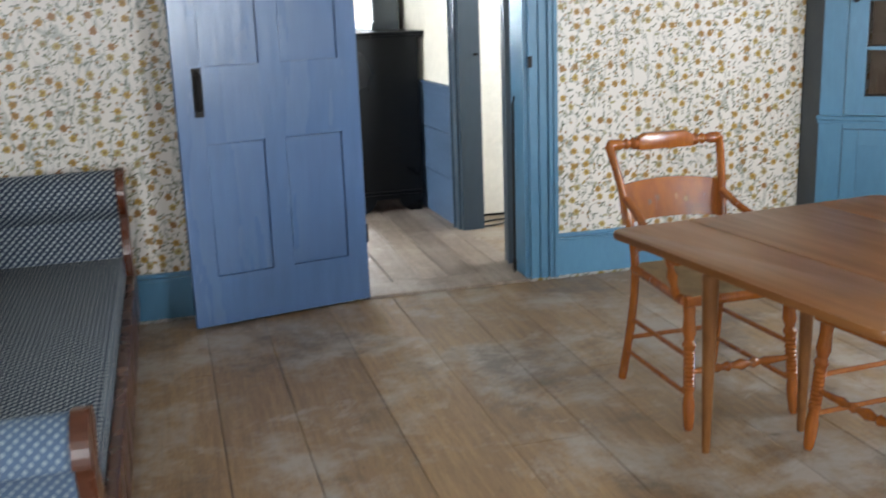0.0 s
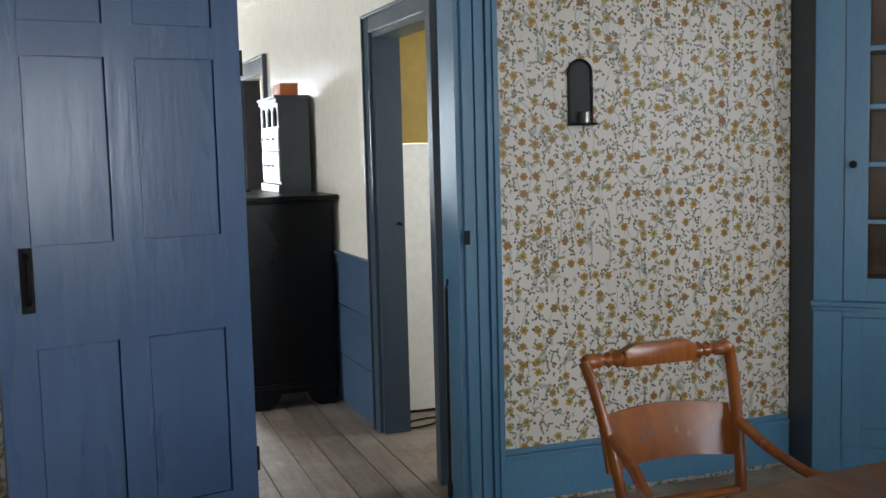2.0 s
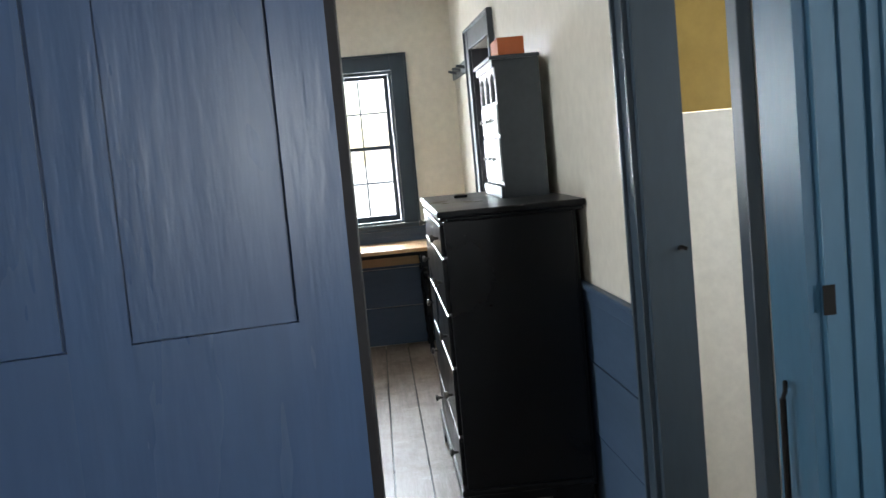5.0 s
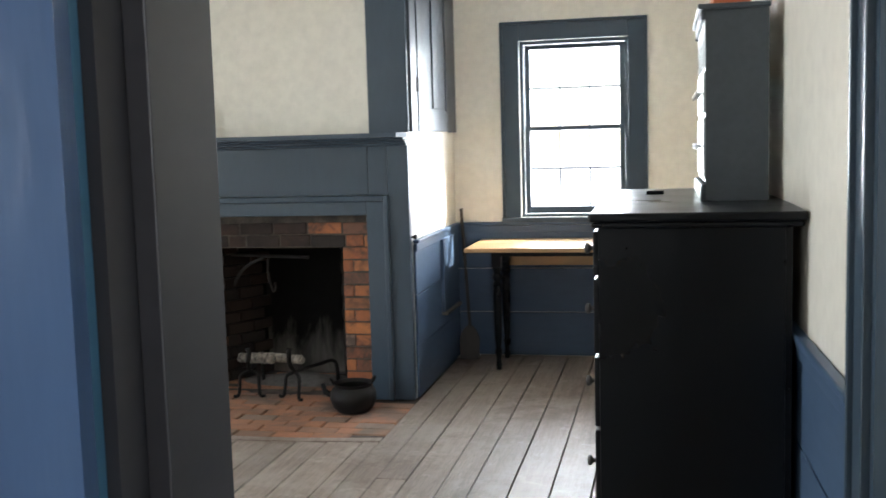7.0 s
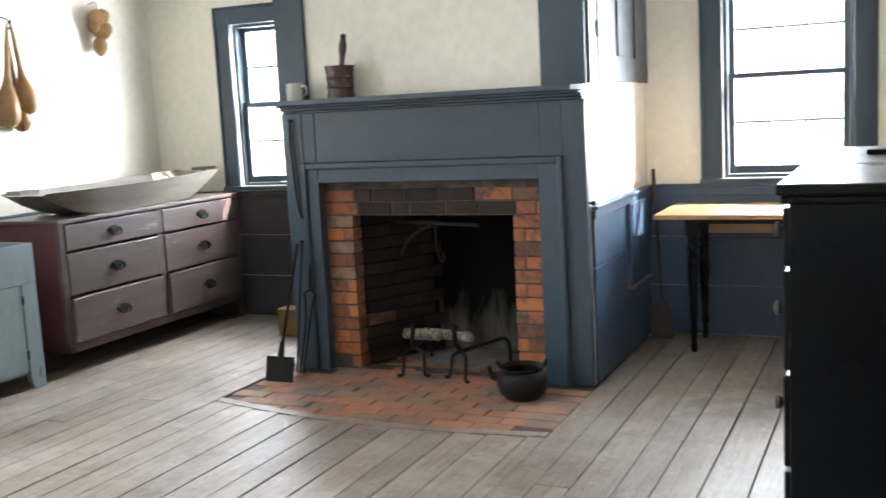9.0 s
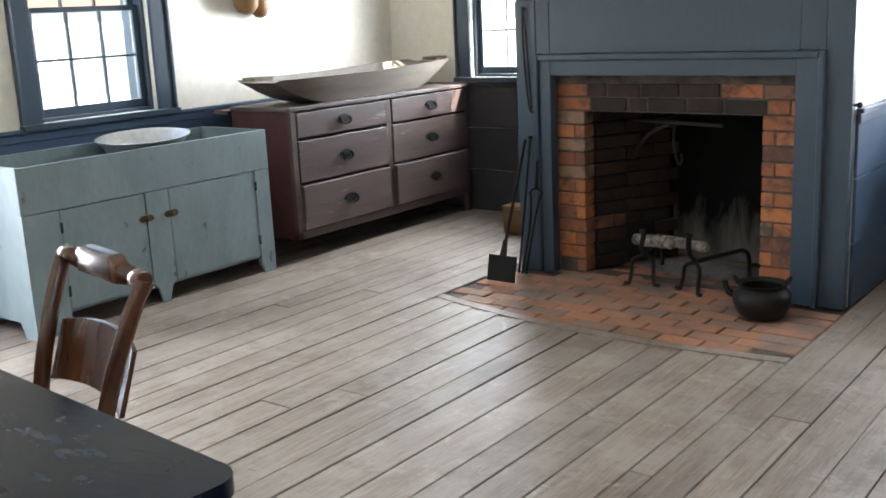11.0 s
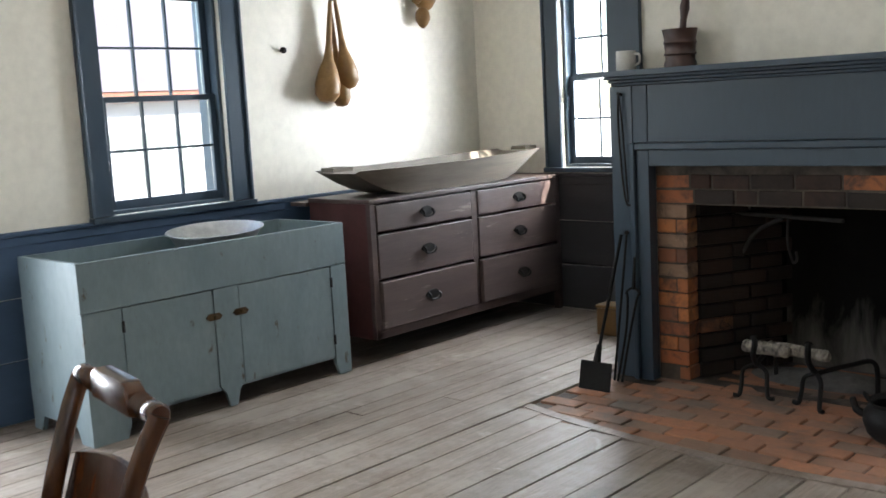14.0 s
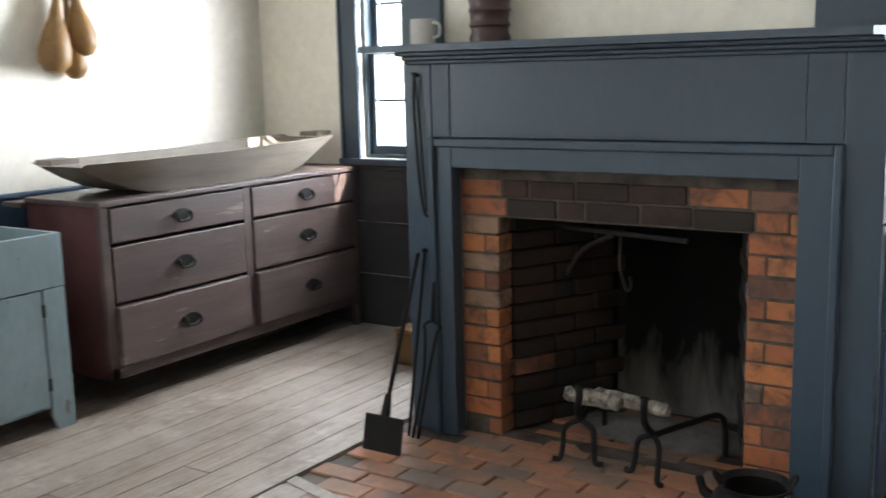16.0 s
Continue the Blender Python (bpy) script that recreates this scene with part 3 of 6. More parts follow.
structure("wall_east", bm, PLASTER, "cream plastered kitchen wall with two doorways", "wall")

# pantry behind the east wall, and the shelved closet
bm = B(0.78, 2.0, 2.40, 2.50, 1.49, TOP)
structure("pantry_wall_upper", bm, OCHRE, "ochre plaster above a white board wall", "wall")
structure("pantry_wall_lower", B(0.78, 2.0, 2.385, 2.50, 0.016, 1.487), WHITE, "white painted board wall of the pantry", "wall")
# Black strip put in for the shade of the gap below the boards.
structure("pantry_base_gap", B(0.78, 2.0, 2.392, 2.50, -0.1, 0.015), BLACK, "black strip for the shade in the gap under the pantry wall", "wall")
structure("pantry_wall_east", B(1.95, 2.05, YK, 2.40, 0, TOP), WHITE, "white pantry wall", "wall")
bm = B(-0.003, 0.135, 5.606, 5.618, 0.0, 2.045)
bmesh.ops.transform(bm, matrix=SKEW, verts=bm.verts)
structure("closet_reveal", bm, ORANGE, "orange red painted lining of the closet opening", "wall")
closet = structure("closet_walls", B(1.0, 1.05, 4.5, 5.9, 0, TOP), ORANGE, "orange red closet wall", "wall")
structure("closet_side", B(0.72, 1.0, 5.72, 5.77, 0, TOP), ORANGE, "orange red closet side wall", "wall")
structure("closet_side_south", B(0.72, 1.0, 4.58, 4.63, 0, TOP), ORANGE, "orange red closet side wall", "wall")
for z in (0.5, 0.95, 1.38, 1.75):
    structure("closet_shelf", B(0.76, 1.10, 4.63, 5.72, z, z + 0.022), BLACK, "dark closet shelf", "shelf")

# chimney breast
bm = bmesh.new()
box(bm, BX0 + 0.001, -2.62, YBR + 0.05, YB, 0, TOP)
box(bm, -1.35, BX1 - 0.001, YBR + 0.05, YB, 0, TOP)
box(bm, -2.62, -1.35, YBR + 0.05, YB, 1.04, TOP)
box(bm, -2.62, -1.35, 6.10, YB, 0, 1.04)
structure("chimney_breast", bm, PLASTER, "cream plastered chimney breast", "chimney breast")


def casing(name, axis, face, side, a0, a1, z0, z1, w, material, m=None, sill=True, d=0.022):
    """Trim boards round an opening on a wall face; side is the way the face looks."""
    root = tagged(new(name), "painted wooden trim round an opening", "trim", "", "structure")
    out = face + side * d

    def bx(u0, u1, w0, w1, dd=0.0):
        lo, hi = sorted((face, out + side * dd))
        q = B(u0, u1, lo, hi, w0, w1, bev=0.003) if axis == "x" else B(lo, hi, u0, u1, w0, w1, bev=0.003)
        if m is not None:
            bmesh.ops.transform(q, matrix=m, verts=q.verts)
        return q

    part("side_board", bx(a0 - w, a0, z0, z1 + w), material, root)
    part("side_board", bx(a1, a1 + w, z0, z1 + w), material, root)
    part("head_board", bx(a0, a1, z1, z1 + w, -0.002), material, root)
    part("edge_bead", bx(a0 - w - 0.016, a0 - w, z0, z1 + w + 0.016, 0.012), material, root)
    part("edge_bead", bx(a1 + w, a1 + w + 0.016, z0, z1 + w + 0.016, 0.012), material, root)
    part("edge_bead", bx(a0 - w, a1 + w, z1 + w, z1 + w + 0.016, 0.012), material, root)
    if sill:
        part("sill", bx(a0 - w - 0.02, a1 + w + 0.02, z0 - 0.03, z0, 0.03), material, root)
    return root


def sash_window(name, axis, depth, side, a0, a1, z0, z1, material, label):
    """A double-hung window, six panes over six, set in its opening; depth is where the sash stands."""
    root = tagged(new(name), label, "window", "", "structure")

    def bx(u0, u1, d0, d1, w0, w1, bev=0.002):
        lo, hi = sorted((depth + side * d0, depth + side * d1))
        return B(u0, u1, lo, hi, w0, w1, bev=bev) if axis == "x" else B(lo, hi, u0, u1, w0, w1, bev=bev)

    fr = 0.022
    mid = (z0 + z1) / 2
    for q in (bx(a0, a0 + fr, -0.12, 0.06, z0, z1), bx(a1 - fr, a1, -0.12, 0.06, z0, z1),
              bx(a0 + fr, a1 - fr, -0.12, 0.06, z1 - fr, z1), bx(a0 + fr, a1 - fr, -0.12, 0.06, z0, z0 + 0.018)):
        part("window_frame", q, material, root)
    for lower in (True, False):
        s0, s1 = (z0 + 0.02, mid + 0.02) if lower else (mid - 0.01, z1 - fr - 0.002)
        off = 0.0 if lower else -0.036
        st, rl = 0.034, 0.036
        l, r = a0 + fr + 0.002, a1 - fr - 0.002
        sash = part("sash", bx(l, l + st, off, off + 0.032, s0, s1), material, root)
        part("stile", bx(r - st, r, off, off + 0.032, s0, s1), material, sash)
        part("rail", bx(l + st, r - st, off, off + 0.032, s0, s0 + (0.045 if lower else 0.026)), material, sash)
        part("rail", bx(l + st, r - st, off, off + 0.032, s1 - 0.028, s1), material, sash)
        gl0, gl1, gz0, gz1 = l + st, r - st, s0 + (0.045 if lower else 0.026), s1 - 0.028
        for k in (1, 2):
            u = gl0 + (gl1 - gl0) * k / 3
            part("muntin", bx(u - 0.006, u + 0.006, off + 0.006, off + 0.026, gz0, gz1, 0), material, sash)
        w = (gz0 + gz1) / 2
        part("muntin", bx(gl0, gl1, off + 0.007, off + 0.025, w - 0.006, w + 0.006, 0), material, sash)
        for i in range(3):
            for j in range(2):
                u0, u1 = gl0 + (gl1 - gl0) * i / 3 + 0.006, gl0 + (gl1 - gl0) * (i + 1) / 3 - 0.006
                w0, w1 = gz0 + (gz1 - gz0) * j / 2 + 0.006, gz0 + (gz1 - gz0) * (j + 1) / 2 - 0.006
                p = part("pane", bx(u0, u1, off + 0.014, off + 0.017, w0, w1, 0), GLASS, sash)
                p.visible_shadow = False
    return root


sash_window("window_1", "y", XL - 0.09, 1, LEFT_WIN[0], LEFT_WIN[1], LEFT_WIN[2], LEFT_WIN[3], BLUE, "blue framed sash window of twelve panes")
sash_window("window_2", "x", YB + 0.09, -1, BACK_R[0], BACK_R[1], BACK_R[2], BACK_R[3], BLUE, "blue framed sash window of twelve panes")
sash_window("window_3", "x", YB + 0.09, -1, BACK_L[0], BACK_L[1], BACK_L[2], BACK_L[3], BLUE, "blue framed sash window of twelve panes")
sash_window("window_4", "y", XP + 0.09, -1, W_HOLE[0], W_HOLE[1], W_HOLE[2], W_HOLE[3], PARLOR_BLUE, "blue framed parlor sash window")
sash_window("window_5", "y", -2.34, 1, S_HOLE[0], S_HOLE[1], S_HOLE[2], S_HOLE[3], PARLOR_BLUE, "blue framed parlor sash window")
sash_window("window_6", "x", YS - 0.09, 1, SOUTH[0], SOUTH[1], SOUTH[2], SOUTH[3], PARLOR_BLUE, "blue framed parlor sash window")
casing("trim_window_1", "y", XL, 1, LEFT_WIN[0], LEFT_WIN[1], LEFT_WIN[2], LEFT_WIN[3], 0.105, BLUE)
casing("trim_window_2", "x", YB, -1, BACK_R[0], BACK_R[1], BACK_R[2], BACK_R[3], 0.105, BLUE)
casing("trim_window_3", "x", YB, -1, BACK_L[0], BACK_L[1], BACK_L[2], BACK_L[3], 0.105, BLUE)
casing("trim_door_west", "y", XL, 1, LEFT_DOOR[0], LEFT_DOOR[1], 0, LEFT_DOOR[3], 0.115, BLUE, sill=False)
casing("trim_pantry", "y", 0, -1, PANTRY[0] + 0.05, PANTRY[1], 0, PANTRY[3], 0.075, BLUE, m=SKEW, sill=False)
casing("trim_closet", "y", 0, -1, CLOSET[0], CLOSET[1], 0, CLOSET[3], 0.115, GREY_PAINT, m=SKEW, sill=False)
for y0, y1 in ((CLOSET[1] - 0.03, CLOSET[1] + 0.003), (CLOSET[0] - 0.003, CLOSET[0] + 0.03)):
    q = B(-0.004, 0.134, y0, y1, 0, CLOSET[3])
    bmesh.ops.transform(q, matrix=SKEW, verts=q.verts)
    structure("jamb_closet", q, GREY_PAINT, "grey painted closet jamb", "door frame")
# jamb linings
for nm, q in (("jamb_pantry", B(-0.004, 0.134, PANTRY[1] - 0.03, PANTRY[1] + 0.002, 0, PANTRY[3])), ("jamb_pantry_head", B(-0.004, 0.134, PANTRY[0], PANTRY[1], PANTRY[3] - 0.028, PANTRY[3] + 0.002))):
    bmesh.ops.transform(q, matrix=SKEW, verts=q.verts)
    structure(nm, q, BLUE, "dark blue painted door jamb", "door frame")
structure("jamb_doorway", B(DOORWAY[1] - 0.02, DOORWAY[1] + 0.004, YW - 0.003, YK + 0.003, 0, DOORWAY[3]), PARLOR_BLUE, "blue painted door jamb", "door frame")
# Slate instead of trim blue here: the hinge side's shade put into colour.
structure("jamb_doorway_hinge_side", B(DOORWAY[0] - 0.004, DOORWAY[0] + 0.010, YW - 0.003, YK + 0.003, 0, DOORWAY[3]), SLATE, "door jamb coloured dark slate for its shade", "door frame")
structure("door_stop", B(DOORWAY[0] + 0.010, DOORWAY[0] + 0.034, YW + 0.045, YK + 0.006, 0, DOORWAY[3] - 0.02, bev=0.002), SLATE, "door stop board coloured dark slate for its shade", "door frame")
structure("jamb_doorway_head", B(DOORWAY[0], DOORWAY[1], YW - 0.003, YK + 0.003, DOORWAY[3] - 0.022, DOORWAY[3] + 0.004), PARLOR_BLUE, "blue painted door head", "door frame")
for y0, y1 in ((LEFT_DOOR[0], LEFT_DOOR[0] + 0.03), (LEFT_DOOR[1] - 0.03, LEFT_DOOR[1])):
    structure("jamb_west_door", B(XL - 0.203, XL + 0.003, y0, y1, 0, LEFT_DOOR[3]), BLUE, "blue painted door jamb", "door frame")

# parlor side of the doorway: fluted casing of stepped boards
for sgn, xe in ((1, DOORWAY[1] + 0.004), (-1, DOORWAY[0] - 0.004)):
    root = tagged(new("trim_doorway_parlor"), "blue stepped door casing", "trim", "", "structure")
    for u0, u1, d in ((0.0, 0.044, 0.026), (0.044, 0.050, 0.018), (0.050, 0.090, 0.030), (0.090, 0.097, 0.022), (0.097, 0.120, 0.040), (0.120, 0.142, 0.052)):
        a, b = sorted((xe + sgn * u0, xe + sgn * u1))
        part("moulding", B(a, b, YW - d, YW, 0, 2.28, bev=0.002), PARLOR_BLUE, root)
root = tagged(new("trim_doorway_head"), "blue stepped door casing", "trim", "", "structure")
for w0, w1, d in ((2.132, 2.185, 0.030), (2.185, 2.24, 0.034), (2.24, 2.28, 0.044)):
    part("moulding", B(DOORWAY[0] - 0.004, DOORWAY[1] + 0.004, YW - d, YW, w0, w1), PARLOR_BLUE, root)


def baseboard(name, x0, x1):
    root = tagged(new(name), "blue painted baseboard with a moulded top", "baseboard", "", "structure")
    part("board", B(x0, x1, YW - 0.020, YW, 0, 0.185, bev=0.002), PARLOR_BLUE, root)
    part("moulding", B(x0, x1, YW - 0.028, YW, 0.185, 0.200, bev=0.004), PARLOR_BLUE, root)
    part("moulding", B(x0, x1, YW - 0.016, YW, 0.200, 0.222, bev=0.004), PARLOR_BLUE, root)
    return root


baseboard("baseboard_parlor", DOORWAY[1] + 0.147, 2.19)
baseboard("baseboard_parlor_west", -2.25, DOORWAY[0] - 0.147)


def wainscot(name, axis, face, side, a0, a1, h, m=None, board=0.29, material=None, label="blue painted horizontal board wainscot"):
    """Wide horizontal boards under a chair rail."""
    paint = material or WAINS_BLUE
    root = tagged(new(name), label, "wainscot", "", "structure")

    def bx(u0, u1, d, w0, w1, bev=0.003):
        lo, hi = sorted((face, face + side * d))
        q = B(u0, u1, lo, hi, w0, w1, bev=bev) if axis == "x" else B(lo, hi, u0, u1, w0, w1, bev=bev)
        if m is not None:
            bmesh.ops.transform(q, matrix=m, verts=q.verts)
        return q

    z, i = 0.0, 0
    while z < h - 0.02:
        z1 = min(z + board, h)
        part("board", bx(a0, a1, 0.014 + 0.0015 * (i % 2), z + 0.002, z1 - 0.002), paint, root)
        z, i = z1, i + 1
    part("chair_rail", bx(a0, a1, 0.034, h, h + 0.022, 0.006), paint, root)
    part("chair_rail", bx(a0, a1, 0.022, h - 0.045, h - 0.001, 0.004), paint, root)
    return root


wainscot("wainscot_west", "y", XL, 1, LEFT_DOOR[1] + 0.132, YB, 0.865)
wainscot("wainscot_west_south", "y", XL, 1, YK, LEFT_DOOR[0] - 0.132, 0.865)
wainscot("wainscot_north", "x", YB, -1, BX1 + 0.002, 0.49, 0.865)
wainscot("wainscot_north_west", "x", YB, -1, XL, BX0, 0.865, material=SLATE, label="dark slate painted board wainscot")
wainscot("wainscot_east", "y", 0, -1, PANTRY[1] + 0.093, CLOSET[0] - 0.132, 0.865, m=SKEW)
wainscot("wainscot_breast", "y", BX1, 1, YBR + 0.06, YB, 0.865)

# pale outdoors: lawn, far house, fence
structure("ground", B(-160, 160, -160, 160, -0.6, -0.45), mat("pale gravel", (0.62, 0.60, 0.56), (0.54, 0.53, 0.48), 0.9, scale=0.4, fine=8), "pale gravel yard round the house", "ground")

ROOF = mat("lilac grey shingles", (0.17, 0.155, 0.185), (0.14, 0.13, 0.155), 0.8, scale=1, fine=6)
CLAP = mat("white clapboard", (0.42, 0.43, 0.45), (0.36, 0.37, 0.39), 0.6, scale=1, fine=6)
barn = thing("neighbour_house", "white clapboard house with a lilac grey roof", "house", Matrix.Translation((-34.0, 22.0, -0.45)))
part("wall", B(-4, 4, -9, 9, 0, 2.9), CLAP, barn)
part("eave", B(4.0, 4.45, -9.3, 9.3, 2.45, 2.82), mat("red eave boards", (0.30, 0.13, 0.09), (0.24, 0.11, 0.08), 0.8), barn)
part("roof", slab(bmesh.new(), [(-4.5, 2.8), (4.5, 2.8), (0, 6.2)], -9.4, 9.4, XZ_EARLY), ROOF, barn)
fence = thing("picket_fence", "white picket fence along the yard", "fence", Matrix.Translation((-19.0, 6.0, -0.45)))
part("rail", B(-0.03, 0.03, 0, 18, 0.35, 0.43), CLAP, fence)
part("rail", B(-0.03, 0.03, 0, 18, 0.95, 1.03), CLAP, fence)
for k in range(60):
    part("picket", B(0.03, 0.05, k * 0.3, k * 0.3 + 0.14, 0.05, 1.3), CLAP, fence)
low_wall = thing("low_wall", "low pale wall behind the fence", "wall", Matrix.Translation((-25.0, 4.0, -0.45)))
part("wall", B(-0.15, 0.15, 0, 26, 0, 1.5), mat("far pale plaster", (0.24, 0.26, 0.25), (0.20, 0.22, 0.20), 0.9, scale=2, fine=12), low_wall)

# ---- floors ----
HX0, HX1, HY0 = -2.86, -1.09, 4.66


def hearth_edge(x):
    """Where the hearth's bowed wooden edging begins, going from the room."""
    u = (x - HX0) / (HX1 - HX0)
    return 4.735 - 0.50 * u + 0.40 * u * u if u > 0 else 4.735


random.seed(4)
floor_k = structure("floor_kitchen", B(XL, 0.75, YK - 0.02, YB, -0.12, -0.03), BLACK, "dark gap under the kitchen floorboards", "floor")
floor_p = structure("floor_parlor", B(-2.25, XP, YS, YW + 0.05, -0.12, -0.03), BLACK, "dark gap under the parlor floorboards", "floor")
structure("pantry_floor", B(0.66, 1.95, YK, 2.40, -0.12, -0.002), PARLOR_BOARD, "brown pantry floor", "floor")
structure("threshold", B(DOORWAY[0] + 0.02, DOORWAY[1] - 0.02, YW - 0.06, YK - 0.02, -0.03, 0.012, bev=0.006), KITCHEN_BOARD, "worn wooden threshold", "threshold")


def floor_run(parent, material, x, x_end, y0, y1, wmin, wmax, joints=2, gap=0.0026):
    while x < x_end - 0.02:
        w = min(random.uniform(wmin, wmax), x_end - x)
        runs = [(y0, y1(x + w / 2) if callable(y1) else y1)]
        for a, b in runs:
            cuts = [a] + sorted(random.uniform(a + 0.8, b - 0.8) for _ in range(random.randint(0, joints)) if b - a > 2) + [b]
            for c, d in zip(cuts, cuts[1:]):
                if d - c > 0.3 or len(cuts) == 2:
                    g = gap * random.uniform(0.5, 1.6)
                    q = B(x + g, x + w - g, c + 0.001, d - 0.002, -0.03, random.uniform(-0.003, 0.0), bev=0.002)
                    part("plank", q, material, parent)
        x += w


floor_run(floor_k, KITCHEN_BOARD, XL, HX0 - 0.004, YK - 0.02, YB, 0.105, 0.15, 1, 0.0027)
floor_run(floor_k, KITCHEN_BOARD, HX0 - 0.004, HX1 + 0.002, YK - 0.02, hearth_edge, 0.12, 0.175, 1, 0.0046)
floor_run(floor_k, KITCHEN_BOARD, HX1 + 0.002, 0.68, YK - 0.02, YB, 0.12, 0.17, 1, 0.0026)
floor_run(floor_p, PARLOR_BOARD, -2.25, XP, YS, YW - 0.06, 0.20, 0.34, 2, 0.0011)


# ---- fireplace ----
mantel = thing("fireplace_surround", "blue painted wooden fireplace surround with a moulded mantel shelf", "fireplace")
part("pilaster", B(BX0, -2.68, YBR, YBR + 0.05, 0, 1.405, bev=0.003), BLUE, mantel)
part("pilaster", B(-1.222, BX1, YBR, YBR + 0.05, 0, 1.405, bev=0.003), BLUE, mantel)
part("frieze_panel", B(-2.598, -1.335, YBR + 0.004, YBR + 0.05, 1.140, 1.405, bev=0.002), BLUE, mantel)
part("frieze_end", B(-2.678, -2.600, YBR + 0.002, YBR + 0.05, 1.140, 1.405, bev=0.002), BLUE, mantel)
part("frieze_end", B(-1.333, -1.224, YBR + 0.002, YBR + 0.05, 1.140, 1.405, bev=0.002), BLUE, mantel)
part("inner_board", B(-2.655, -2.59, YBR - 0.012, YBR + 0.055, 0, 1.105, bev=0.003), BLUE, mantel)
part("inner_board", B(-1.345, -1.245, YBR - 0.012, YBR + 0.055, 0, 1.105, bev=0.003), BLUE, mantel)
part("inner_board", B(-2.589, -1.346, YBR - 0.011, YBR + 0.055, 1.030, 1.105, bev=0.003), BLUE, mantel)
part("backband", B(-2.682, -2.656, YBR - 0.032, YBR + 0.04, 0, 1.139, bev=0.006), BLUE, mantel)
part("backband", B(-1.244, -1.218, YBR - 0.032, YBR + 0.04, 0, 1.139, bev=0.006), BLUE, mantel)
part("backband", B(-2.655, -1.245, YBR - 0.031, YBR + 0.04, 1.106, 1.138, bev=0.006), BLUE, mantel)
for z0, z1, d in ((1.405, 1.420, 0.020), (1.420, 1.435, 0.045), (1.435, 1.450, 0.085)):
    part("moulding", B(BX0 + 0.02, BX1 - 0.002, YBR - d, YBR + 0.05, z0, z1, bev=0.005), BLUE, mantel)
shelf = part("shelf", slab(bmesh.new(), [(-2.89, YBR - 0.155), (BX1 - 0.02, YBR - 0.155), (BX1 + 0.012, YBR - 0.05), (BX1 + 0.012, YBR + 0.06), (-2.89, YBR + 0.06)], 1.450, 1.474), BLUE, mantel)

for x0, x1, nm in ((BX0 - 0.02, -2.645, "corner_board_west"), (-1.325, BX1 + 0.004, "corner_board_east")):
    structure(nm, B(x0, x1, YBR + 0.022, YBR + 0.052, 1.476, TOP, bev=0.002), BLUE, "blue corner board of the chimney breast", "trim")
structure("breast_side_west", B(BX0 - 0.02, BX0 + 0.002, YBR + 0.052, YB, 0, TOP), BLUE, "blue boarded side of the chimney breast", "trim")

# cupboard in the side of the breast
cup = thing("wall_cupboard", "grey painted wall cupboard door in the chimney side", "cupboard", Matrix.Translation((BX1, 5.62, 1.478)))
part("frame", B(0.0, 0.018, -0.14, 0.0, 0, 1.1, bev=0.002), GREY_PAINT, cup)
part("frame", B(0.0, 0.018, 0.88, 1.058, 0, 1.1, bev=0.002), GREY_PAINT, cup)
cd = part("door", B(0.002, 0.014, 0.004, 0.876, 0.005, 1.09, bev=0.002), GREY_PAINT, cup)
for y0, y1, z0, z1 in ((0.004, 0.13, 0.005, 1.09), (0.75, 0.876, 0.005, 1.09), (0.38, 0.50, 0.14, 1.0), (0.132, 0.748, 0.005, 0.13), (0.132, 0.748, 1.0, 1.09)):
    part("stile", B(0.014, 0.024, y0, y1, z0, z1, bev=0.002), GREY_PAINT, cd)
part("hinge", B(0.018, 0.028, -0.02, 0.02, 0.22, 0.30), IRON, cup)
hatch = thing("low_hatch", "blue painted hatch with a worn lower edge", "hatch", Matrix.Translation((BX1 + 0.015, 6.10, 0.36)))
part("panel", B(0.0, 0.022, 0.0, 0.43, 0.02, 0.47, bev=0.003), WAINS_BLUE, hatch)
part("ledge", B(0.0, 0.040, 0.0, 0.43, 0.0, 0.018, bev=0.003), TROUGH, hatch)
knob = thing("shutter_knob", "small black knob on the chimney side", "knob", Matrix.Translation((BX1, 5.445, 0.905)))
part("knob", lathe(bmesh.new(), [(0.004, 0), (0.006, 0.012), (0.013, 0.020), (0.013, 0.03), (0.004, 0.036)], 12, pose(0, 0, 0, 0, 90, 0)), IRON, knob, shade=True)

# firebox
firebox = structure("firebox", B(-2.60, -1.37, 6.055, 6.10, 0, 1.04), ASH, "soot-blackened fireplace back", "fireplace")
structure("firebox_top", B(-2.60, -1.37, YF + 0.11, 6.055, 0.99, 1.04), SOOT, "dark fireplace throat", "fireplace")
for nm, pts in (("firebox_cheek_west", [(-2.60, YF + 0.105), (-2.448, YF + 0.105), (-2.21, 6.055), (-2.60, 6.055)]),
                ("firebox_cheek_east", [(-1.37, YF + 0.105), (-1.37, 6.055), (-1.69, 6.055), (-1.512, YF + 0.105)])):
    structure(nm, slab(bmesh.new(), pts, 0, 0.99), SOOT, "sooty splayed fireplace cheek", "fireplace")
backing = structure("brick_backing", wall(bmesh.new(), "x", -2.60, -1.36, YF + 0.008, YF + 0.10, 1.035, [(-2.452, -1.508, 0.0, 0.845)]), MORTAR, "sooty mortar between the fireplace bricks", "fireplace")

